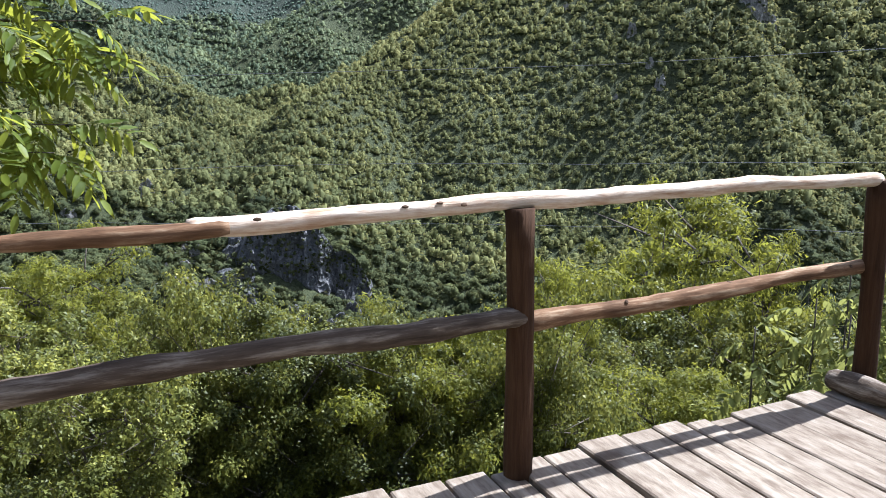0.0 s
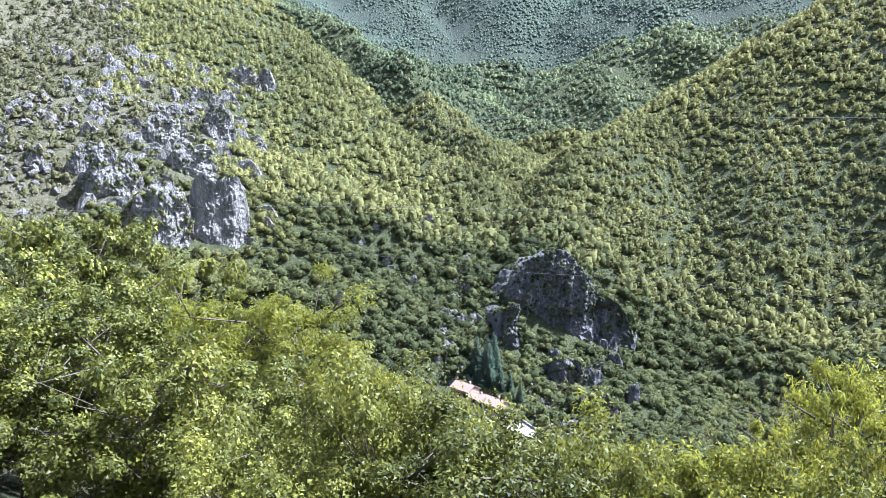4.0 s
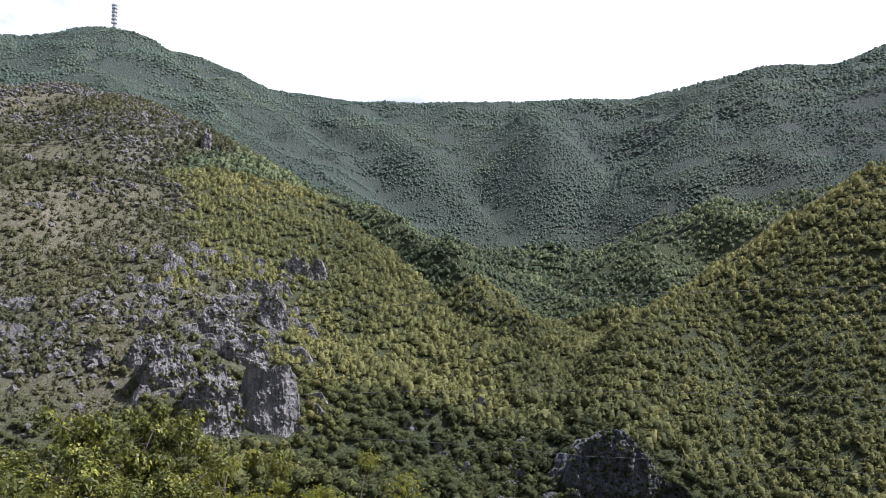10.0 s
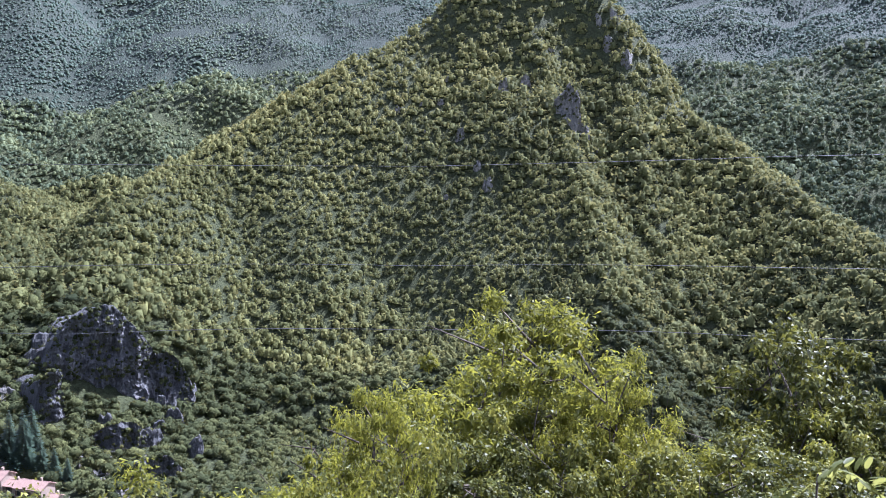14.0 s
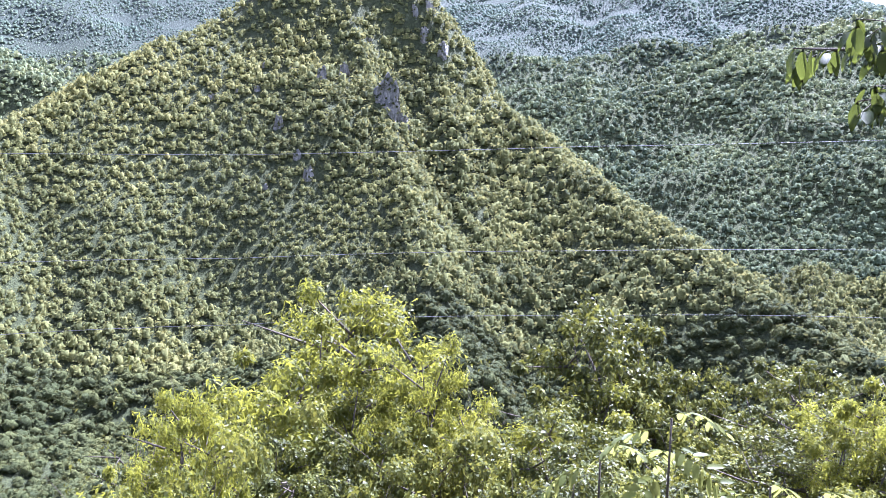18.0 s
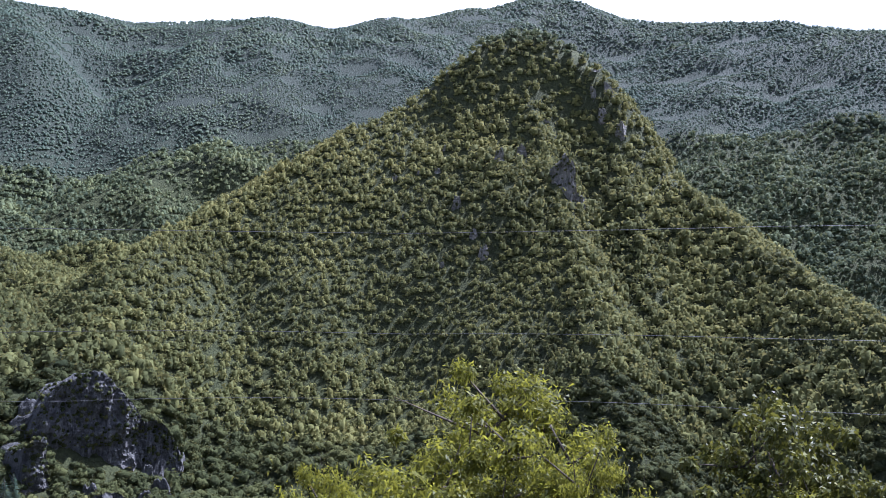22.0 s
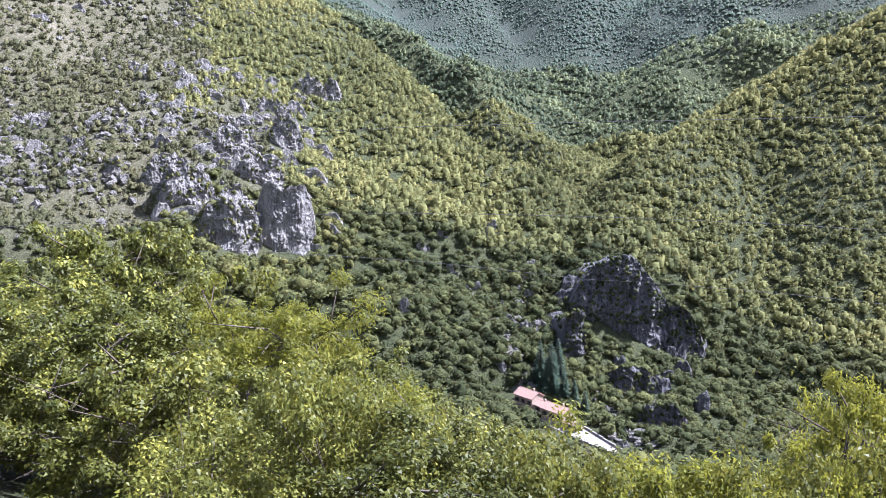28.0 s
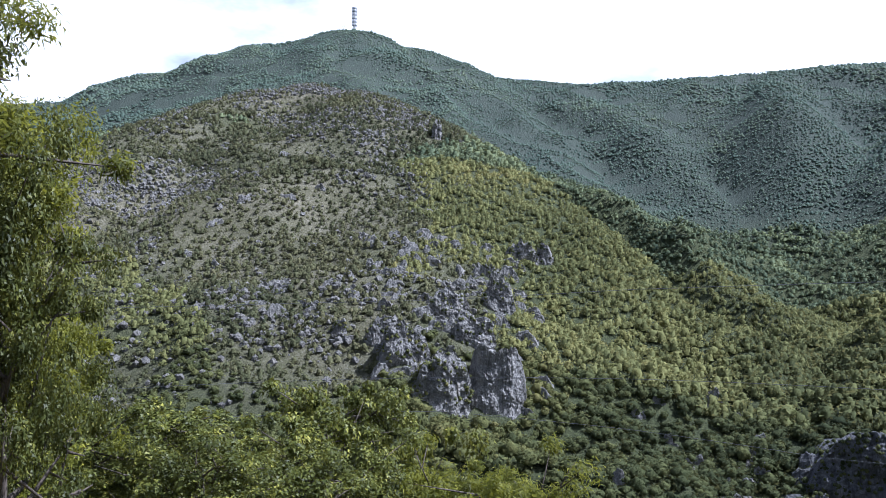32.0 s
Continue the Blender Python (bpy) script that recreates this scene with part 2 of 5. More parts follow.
M_WALNUT = leaf_material("walnut leaves", (0.050, 0.064, 0.014), (0.140, 0.156, 0.036), (0.34, 0.34, 0.09), 0.45)
M_BARK = bark_material("bark", (0.035, 0.028, 0.022), (0.12, 0.10, 0.08))
M_POST = wood_material("dark oiled post", (0.022, 0.011, 0.005), (0.046, 0.023, 0.011), (0.078, 0.042, 0.021), axis=(9, 9, 0.6))
M_LOG = wood_material("peeled pole", (0.24, 0.13, 0.065), (0.50, 0.40, 0.30), (0.66, 0.59, 0.50), axis=(0.8, 7, 7))
M_LOGGREY = wood_material("grey pole", (0.024, 0.017, 0.012), (0.092, 0.068, 0.048), (0.34, 0.292, 0.235), axis=(0.5, 5, 5))
M_LOGBROWN = wood_material("brown pole", (0.045, 0.024, 0.012), (0.15, 0.084, 0.044), (0.42, 0.31, 0.2), axis=(0.5, 5, 5))
M_PLANK = wood_material("weathered deck plank", (0.08, 0.056, 0.038), (0.195, 0.158, 0.118), (0.282, 0.242, 0.192), axis=(4.5, 0.9, 4.5))
M_KNOT = wood_material("knot", (0.03, 0.018, 0.012), (0.08, 0.05, 0.03), (0.14, 0.09, 0.06))


# ---- mesh helpers ----
def mesh_from(name, verts, faces, material, smooth=False):
    """A mesh from arrays; faces all have the same number of corners."""
    verts, faces = np.asarray(verts, np.float32), np.asarray(faces, np.int32)
    me = bpy.data.meshes.new(name)
    n, k = faces.shape
    me.vertices.add(len(verts))
    me.vertices.foreach_set("co", verts.ravel())
    me.loops.add(n * k)
    me.loops.foreach_set("vertex_index", faces.ravel())
    me.polygons.add(n)
    me.polygons.foreach_set("loop_start", np.arange(0, n * k, k, dtype=np.int32))
    me.polygons.foreach_set("use_smooth", np.full(n, smooth))
    me.update(calc_edges=True)
    me.materials.append(material)
    return me


def part(name, me, parent, label="", m=None):
    ob = new(name, me)
    ob.parent = parent
    if m is not None:
        ob.matrix_basis = m
    if label:
        ob["label"] = label
    return ob


def join(pieces):
    """Stack (verts, faces) pairs into one pair."""
    vs, fs, k = [], [], 0
    for v, f in pieces:
        vs.append(v)
        fs.append(np.asarray(f) + k)
        k += len(v)
    return np.vstack(vs), np.vstack(fs)


def tube(points, radii, sides=8, wobble=0.0, rng=None):
    """A tapered round bar along points, with closed ends, as quads."""
    p, r = np.asarray(points, float), np.asarray(radii, float)
    d = np.gradient(p, axis=0)
    d /= np.linalg.norm(d, axis=1)[:, None] + 1e-9
    ref = np.where(np.abs(d[:, 2:3]) > 0.9, (1.0, 0, 0), (0, 0, 1.0))
    u = np.cross(d, ref)
    u /= np.linalg.norm(u, axis=1)[:, None] + 1e-9
    w = np.cross(d, u)
    a = np.linspace(0, 2 * np.pi, sides, endpoint=False)
    rr = r[:, None] * np.ones(sides)
    if wobble:
        rr = rr * (1 + rng.normal(0, wobble, rr.shape))
    v = p[:, None] + rr[..., None] * (u[:, None] * np.cos(a)[:, None] + w[:, None] * np.sin(a)[:, None])
    n = len(p)
    v = np.vstack([v.reshape(-1, 3), p[:1], p[-1:]])
    i, j = np.meshgrid(np.arange(n - 1), np.arange(sides), indexing="ij")
    j2 = (j + 1) % sides
    f = np.stack([i * sides + j, i * sides + j2, (i + 1) * sides + j2, (i + 1) * sides + j], -1).reshape(-1, 4)
    s = np.arange(0, sides, 2)
    c0, c1 = n * sides, n * sides + 1
    e = (n - 1) * sides
    lo = np.stack([np.full(len(s), c0), (s + 2) % sides, (s + 1) % sides, s], -1)
    hi = np.stack([np.full(len(s), c1), e + s, e + (s + 1) % sides, e + (s + 2) % sides], -1)
    return v, np.vstack([f, lo, hi])


def box(lo, hi):
    (a, b, c), (d, e, f) = lo, hi
    v = np.array([(a, b, c), (d, b, c), (d, e, c), (a, e, c), (a, b, f), (d, b, f), (d, e, f), (a, e, f)], float)
    return v, np.array([(0, 3, 2, 1), (4, 5, 6, 7), (0, 1, 5, 4), (1, 2, 6, 5), (2, 3, 7, 6), (3, 0, 4, 7)])


def spun(profile, sides=10):
    """A turned form: (radius, height) pairs round z."""
    pr = np.asarray(profile, float)
    a = np.linspace(0, 2 * np.pi, sides, endpoint=False)
    v = np.stack([pr[:, 0:1] * np.cos(a), pr[:, 0:1] * np.sin(a), np.repeat(pr[:, 1:2], sides, 1)], -1).reshape(-1, 3)
    n = len(pr)
    i, j = np.meshgrid(np.arange(n - 1), np.arange(sides), indexing="ij")
    j2 = (j + 1) % sides
    return v, np.stack([i * sides + j, i * sides + j2, (i + 1) * sides + j2, (i + 1) * sides + j], -1).reshape(-1, 4)


def polar(az, d, z=0.0):
    """A place by azimuth to the left of +y, distance and height."""
    return np.array((-d * math.sin(radians(az)), d * math.cos(radians(az)), z))


def field(x, y, scale, seed=0, octaves=4, gain=0.5):
    """Smooth value noise for arrays, about -1 to 1."""
    total, amp, top = 0.0, 1.0, 0.0
    for o in range(octaves):
        ca, sa = math.cos(0.6 + 1.1 * o + seed), math.sin(0.6 + 1.1 * o + seed)
        u, v = (x * ca - y * sa) / scale + 17.3 * (seed + o), (x * sa + y * ca) / scale - 9.1 * (seed + o)
        i, j = np.floor(u).astype(np.int64), np.floor(v).astype(np.int64)
        fu, fv = u - i, v - j
        fu, fv = fu * fu * (3 - 2 * fu), fv * fv * (3 - 2 * fv)

        def h(p, q):
            s = np.sin(p * 127.1 + q * 311.7 + seed * 74.7) * 43758.5453
            return (s - np.floor(s)) * 2 - 1

        total = total + amp * ((h(i, j) * (1 - fu) + h(i + 1, j) * fu) * (1 - fv) + (h(i, j + 1) * (1 - fu) + h(i + 1, j + 1) * fu) * fv)
        top += amp
        amp, scale = amp * gain, scale / 2.03
    return total / top * 1.6


# ---- the lie of the land ----
EYE_Z = 1.65


def crest(nodes, steep, soft, knee=1e5, low=0.7, back=1.0):
    """A mountain ridge: (azimuth, distance, elevation angle of the crest from the deck) node by node, its flank's slope, the crest's rounding, the drop's run after which the flank eases to the slope low, and how much steeper the far side falls."""
    return [np.append(polar(a, d)[:2], EYE_Z + d * math.tan(radians(e))) for a, d, e in nodes], steep, soft, knee, low, back


RIDGES = {
    "rim_tower": crest([(95, 2100, 7), (80, 2050, 9.5), (66.3, 2000, 12.3), (60, 2000, 14.6), (52.4, 2000, 17.2), (46.9, 2000, 18.3), (43, 1980, 17.4), (40.5, 1960, 16.4), (36.3, 1930, 15.3), (28, 1900, 14.5)], 0.62, 110),
    "rim_middle": crest([(28, 1900, 14.5), (18, 1900, 14.5), (9.5, 1900, 14.4), (3.9, 1850, 15.0), (0, 1800, 15.5), (-3.5, 1800, 15.2), (-8.5, 1850, 16.2), (-14.2, 2000, 17.0), (-18.7, 2100, 18.0)], 0.66, 120),
    "rim_right": crest([(-18.7, 2100, 18.0), (-22.3, 2050, 16.7), (-28, 1900, 16.0), (-34.6, 1700, 15.7), (-40, 1550, 14.7), (-45, 1450, 13.5), (-48, 1350, 12.8), (-51.7, 1250, 11.3), (-54.4, 1200, 9.9), (-65, 1100, 7), (-85, 1000, 5)], 0.60, 50),
    "spur_one": crest([(17.4, 1760, 14.0), (16.8, 1620, 13.9), (16.4, 1500, 13.0), (15.9, 1370, 9.4), (15.4, 1240, 5.4), (14.4, 1100, 1.5)], 0.95, 45),
    "spur_two": crest([(4.2, 1720, 14.2), (4.9, 1580, 13.3), (5.4, 1470, 12.4), (6.2, 1330, 8.6), (7.6, 1200, 4.6), (9.8, 1060, 0.5)], 0.95, 50),
    "spur_three": crest([(31, 1780, 14.2), (28.5, 1640, 13.2), (25.5, 1480, 11.6), (22.0, 1320, 7.6), (19, 1180, 4.0), (16, 1080, 1.0)], 0.85, 35),
    "spur_right": crest([(-37, 1540, 14.6), (-41, 1340, 12.2), (-45, 1150, 8.6), (-48, 940, 3.0), (-50, 760, -3.0), (-51, 640, -8.0)], 0.85, 35),
    "spur_middle": crest([(-25, 1900, 15.4), (-28, 1700, 13.6), (-31, 1480, 9.5), (-34, 1250, 3.5), (-36, 1080, -1.5)], 0.85, 40),
    "ridge_back": crest([(42, 1600, 14.2), (37, 1350, 10.5), (30, 1080, 6.4), (24, 920, 4.3), (20, 840, 2.8), (15.8, 760, 0.9), (12.5, 720, 0.1), (9.8, 690, -0.6), (6, 640, -3)], 0.60, 20, back=1.6),
    "hill_left": crest([(69, 760, -1), (66.2, 820, 4.4), (63.2, 880, 7.7), (59.6, 930, 10.2), (55.9, 970, 12.8), (52.8, 990, 14.1), (49.6, 1000, 14.7), (46.5, 960, 14.3), (43.0, 900, 13.0), (40.4, 850, 11.0), (38.4, 790, 9.2)], 0.50, 30, back=1.6),
    "hill_edge": crest([(40.4, 850, 11.0), (38.4, 790, 9.2), (34.3, 710, 7.3), (29.1, 620, 4.0), (25.1, 555, 1.0), (23.1, 525, -0.5), (20.3, 485, -2.9), (17.6, 445, -6.0), (16.6, 410, -9.5), (17.6, 380, -13.0)], 0.50, 14, back=2.2),
    "hill_front": crest([(42, 830, 11.5), (39.5, 650, 5.5), (38, 530, 0.5), (37, 455, -3.2)], 0.62, 22),
    "peak": crest([(-10.7, 690, 11.2), (-12.2, 700, 12.3), (-13.6, 707, 13.9), (-15.0, 712, 15.1), (-17.0, 718, 15.6), (-19.0, 718, 15.5), (-20.6, 715, 14.7), (-22.4, 704, 13.3), (-24.3, 688, 10.9), (-25.6, 670, 8.4)], 1.45, 16, 75, 0.74, back=1.5),
    "peak_left": crest([(-10.7, 690, 11.0), (-9.0, 680, 9.9), (-5.9, 660, 8.6), (-1.9, 632, 6.2), (2.0, 600, 3.7), (5.9, 555, 1.1), (9.5, 505, -1.0), (12.0, 440, -5.0), (14.3, 385, -9.8), (15.6, 350, -14.5)], 0.78, 10, back=1.7),
    "peak_right": crest([(-25.6, 665, 8.0), (-30.1, 605, 4.2), (-34.3, 555, 0.6), (-38, 505, -1.7), (-42, 462, -4.1), (-46, 422, -6.6), (-50.6, 380, -9.6), (-55, 345, -11.7), (-62, 322, -15)], 0.86, 12, back=1.7),
    "peak_rib": crest([(-18.4, 700, 14.0), (-20.5, 600, 7.0), (-21.5, 530, 2.2), (-23.5, 430, -5.5), (-26, 350, -13)], 0.95, 6),
}
RAVINES = (  # azimuth, distance and floor height along each, and its banks' slope
    (((32, 830, 72), (28, 745, 22), (24, 665, -14), (20, 590, -40), (17.4, 530, -60)), 1.0),
    (((-22.0, 625, 68), (-22.9, 590, 36), (-24.4, 535, -6), (-26.8, 480, -42), (-29, 430, -70), (-31, 380, -92)), 1.15),
)
NEAR_U = (-1800, -300, -60, -8, 0, 2.5, 4.5, 9, 20, 60, 120, 230, 300, 420, 2600)
NEAR_Z = (620, 125, 24, 1.2, -0.5, -1.2, -2.4, -5.2, -11.5, -35, -65, -99, -111, -116, -170)
DOWN_AZ = -6.0


VIEW = np.array((1.0, 3.2, 0.0))  # the middle of the rail
YARD = (np.array((-96.0, 279.0, -101.0)), np.array((-36.0, 249.0, -107.0)))


def yard(x, y):
    """How far x, y lies from the line through the farmyard, and the yard's height there."""
    a, b = YARD
    e = b - a
    t = np.clip(((x - a[0]) * e[0] + (y - a[1]) * e[1]) / (e[0] ** 2 + e[1] ** 2), 0, 1)
    return np.hypot(x - a[0] - t * e[0], y - a[1] - t * e[1]), a[2] + t * e[2]


def height(x, y):
    """Ground height at x, y (arrays)."""
    x, y = np.asarray(x, float), np.asarray(y, float)
    u = -x * math.sin(radians(DOWN_AZ)) + y * math.cos(radians(DOWN_AZ))
    r = np.hypot(x, y)
    far = np.clip((r - 25) / 200, 0, 1)
    near = np.interp(u, NEAR_U, NEAR_Z) + field(x, y, 18, 3) * 0.5 * np.clip((r - 6) / 20, 0, 1) + field(x, y, 120, 4) * 7 * far
    gully = 1 - 2.2 * np.abs(field(x, y, 170, 11, 3))
    rough = field(x, y, 60, 12)
    tops = [near]
    for name, (nodes, steep, soft, knee, low, back) in RIDGES.items():
        best = np.full(x.shape, -900.0)
        away = np.full(x.shape, 1e5)
        for a, b in zip(nodes[:-1], nodes[1:]):
            e = b - a
            t = np.clip(((x - a[0]) * e[0] + (y - a[1]) * e[1]) / (e[0] ** 2 + e[1] ** 2), 0, 1)
            d = np.hypot(x - a[0] - t * e[0], y - a[1] - t * e[1])
            cx, cy = a[0] + t * e[0], a[1] + t * e[1]
            d = d * np.where((x - cx) * cx + (y - cy) * cy > 0, back, 1.0)
            run = np.sqrt(d * d + soft * soft) - soft
            best = np.maximum(best, a[2] + t * e[2] - steep * np.minimum(run, knee) - low * np.maximum(run - knee, 0))
            away = np.minimum(away, d)
        relief = np.clip(away / 140, 0, 1)
        tops.append(best - relief * (14 * (1 - gully) + 5 * rough))
    tops = np.stack(tops)
    k = 5.0
    top = tops.max(0)
    z = np.where(far > 0, top + (k * np.log(np.exp((tops - top) / k).sum(0))) * far, near)
    for nodes, bank in RAVINES:
        pts = [polar(*p) for p in nodes]
        for a, b in zip(pts[:-1], pts[1:]):
            e = b - a
            t = np.clip(((x - a[0]) * e[0] + (y - a[1]) * e[1]) / (e[0] ** 2 + e[1] ** 2), 0, 1)
            d = np.hypot(x - a[0] - t * e[0], y - a[1] - t * e[1])
            z = np.where(d < 150, np.minimum(z, a[2] + t * e[2] + bank * (np.sqrt(d * d + 36) - 6) + 0.012 * np.maximum(d - 30, 0) ** 2), z)
    away, level = yard(x, y)
    w = np.clip((17 - away) / 9, 0, 1)
    return z * (1 - w) + level * w


def stony(x, y):
    """How bare and stony the hillside is, 0 to 1."""
    az, d = np.degrees(np.arctan2(-x, y)), np.hypot(x, y)
    az = az + 5 * field(x, y, 90, 23)
    a = np.clip((az - 36) / 11, 0, 1) * np.clip((70 - az) / 6, 0, 1) * np.clip((d - 330) / 60, 0, 1) * np.clip((1090 - d) / 60, 0, 1)
    a = a * (1 - 0.8 * np.exp(-(((az - 61) / 5) ** 2)) * np.clip((640 - d) / 120, 0, 1))
    a = np.maximum(a, 0.85 * np.exp(-(((az - 38) / 3.6) ** 2)) * np.clip((d - 352) / 15, 0, 1) * np.clip((520 - d) / 60, 0, 1))
    return np.clip(a * (0.85 + 0.5 * field(x, y, 130, 21)), 0, 1)


def straw(x, y):
    """How far the mown, dry grass beside the deck covers the ground, 0 to 1."""
    az, d = np.degrees(np.arctan2(-x, y)), np.hypot(x, y)
    edge = 9 * field(x, y, 3.5, 61)
    return np.clip((az - 48 + edge) / 6, 0, 1) * np.clip((150 - az + 2 * edge) / 12, 0, 1) * np.clip((15 - d + 0.4 * edge) / 3, 0, 1)


def ground_z(x, y):
    return float(height(np.array([x]), np.array([y]))[0])


def on_ground(az, d, sink=0.0):
    p = VIEW + polar(az, d)
    return Vector((p[0], p[1], ground_z(p[0], p[1]) - sink))


def sighted(az, el):
    """How far from the rail the slope meets the line of sight with that azimuth and elevation."""
    r = np.arange(220, 1100, 1.0)
    e = np.degrees(np.arctan2(height(VIEW[0] - r * math.sin(radians(az)), VIEW[1] + r * math.cos(radians(az))) - EYE_Z, r))
    return float(r[np.argmax(e >= el)])


def build_ground():
    az = np.radians(np.concatenate([np.arange(-76, 76, 0.6), np.arange(76, 284, 4.0)]))
    r = np.concatenate([[0.01], np.geomspace(1.5, 4700, 300)])
    A, R = np.meshgrid(az, r, indexing="ij")
    X, Y = -R * np.sin(A), R * np.cos(A)
    Z = height(X, Y)
    n, k = A.shape
    i, j = np.meshgrid(np.arange(n), np.arange(k - 1), indexing="ij")
    i2 = (i + 1) % n
    f = np.stack([i * k + j, i2 * k + j, i2 * k + j + 1, i * k + j + 1][::-1], -1).reshape(-1, 4)
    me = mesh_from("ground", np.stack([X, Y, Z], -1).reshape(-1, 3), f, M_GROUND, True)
    at = me.attributes.new("stony", "FLOAT", "POINT")
    at.data.foreach_set("value", stony(X, Y).ravel().astype(np.float32))
    # how much painted haze the ground colour takes, rising from 1080 m
    me.attributes.new("haze_tint", "FLOAT", "POINT").data.foreach_set("value", np.clip((np.hypot(X, Y) - 1080) / 150, 0, 1).ravel().astype(np.float32))
    me.attributes.new("straw", "FLOAT", "POINT").data.foreach_set("value", straw(X, Y).ravel().astype(np.float32))
    return tagged(new("ground", me), "wooded mountainside falling into a rocky gorge", "ground", kind="structure")


build_ground()


# ---- rock faces: azimuth, distance from the rail, width, height, turn, dark ----
CRAGS = (
    ("cliff", 36.3, 358, 29, 32, -4, 0), ("cliff_band", 40.2, 350, 32, 27, 4, 0), ("cliff_band", 42.6, 372, 26, 20, 10, 0), ("crag", 38.0, 396, 26, 16, 0, 0), ("crag", 44.5, 392, 18, 12, 5, 0),
    ("crag", 36.1, 428, 20, 17, 0, 0), ("crag", 39.7, 412, 26, 14, 8, 0), ("crag", 34.5, 508, 24, 13, -12, 0), ("crag", 32.9, 512, 13, 13, -20, 0), ("crag", 36.8, 470, 20, 9, 0, 0),
    ("crag", 47.5, 404, 8, 9, 10, 0), ("crag", 49.5, 430, 9, 6, 0, 0), ("crag", 40.6, 762, 12, 20, 0, 0),
    ("dark_cliff", 11.6, 351, 54, 33, 12, 1), ("dark_cliff", 8.0, 358, 30, 22, -6, 1), ("dark_cliff", 8.4, 284, 24, 10, 5, 1), ("dark_cliff", 10.6, 314, 26, 11, 8, 1), ("dark_cliff", 14.6, 328, 14, 22, 25, 1),
) + tuple(("crag", az, sighted(az, el), w, h, turn, 0) for az, el, w, h, turn in (
    (18.3, -12.6, 7, 10, -10), (17.9, -14.6, 8, 6, 0), (19.9, -15.0, 6, 5, 8), (20.3, -17.6, 6, 6, 0), (21.2, -7.5, 8, 6, -12), (24.8, -7.9, 7, 5, 0), (26.2, -8.8, 8, 5, 6), (27.6, -13.3, 6, 6, -5), (24.2, -10.5, 5, 5, 0), (22.8, -12.0, 5, 4, 10),
    (-20.9, 4.5, 22, 24, 20), (-21.9, 3.5, 11, 10, 10), (-13.1, 3.0, 8, 11, 0), (-16.1, 6.4, 9, 11, 0), (-17.7, 6.8, 9, 11, 5), (-23.3, 9.4, 9, 15, -12), (-24.5, 8.4, 9, 15, -16), (-15.2, -0.5, 8, 8, 0), (-8.5, 4.8, 6, 7, 0), (-14.4, 1.0, 6, 6, 0), (-19.4, 9.2, 7, 7, 0), (-22.6, 11.0, 8, 12, -10), (-11.6, 5.6, 5, 6, 0)))


CRAG_FEET = [on_ground(c[1], c[2]) for c in CRAGS]


def in_crag(x, y):
    """Whether a place lies on or close before one of the rock faces."""
    hit = np.zeros(np.shape(x), bool)
    for _, az, d, w, h, _, _ in CRAGS:
        c = VIEW + polar(az, d)
        out = polar(az, 1.0)
        side = (x - c[0]) * out[1] - (y - c[1]) * out[0]
        deep = (x - c[0]) * out[0] + (y - c[1]) * out[1]
        hit |= (np.abs(side) < w * 0.42) & (deep > -5.0) & (deep < h * 0.25)
    return hit


def crag_top(x, y):
    """The height of the shelf on top of each rock face, where there is one."""
    top = np.full(np.shape(x), -900.0)
    for (_, az, d, w, h, turn, _), p in zip(CRAGS, CRAG_FEET):
        c, sn = math.cos(radians(az + turn)), math.sin(radians(az + turn))
        lx, ly = (x - p.x) * c + (y - p.y) * sn, -(x - p.x) * sn + (y - p.y) * c
        t = h * np.clip(1 - np.abs(2 * lx / w) ** 3, 0, 1)
        top = np.where((np.abs(lx) < w * 0.5) & (ly > 0.3 * h) & (ly < 0.9 * h), np.maximum(top, p.z + t * 0.9 * (1 - ly / (1.6 * h))), top)
    return top


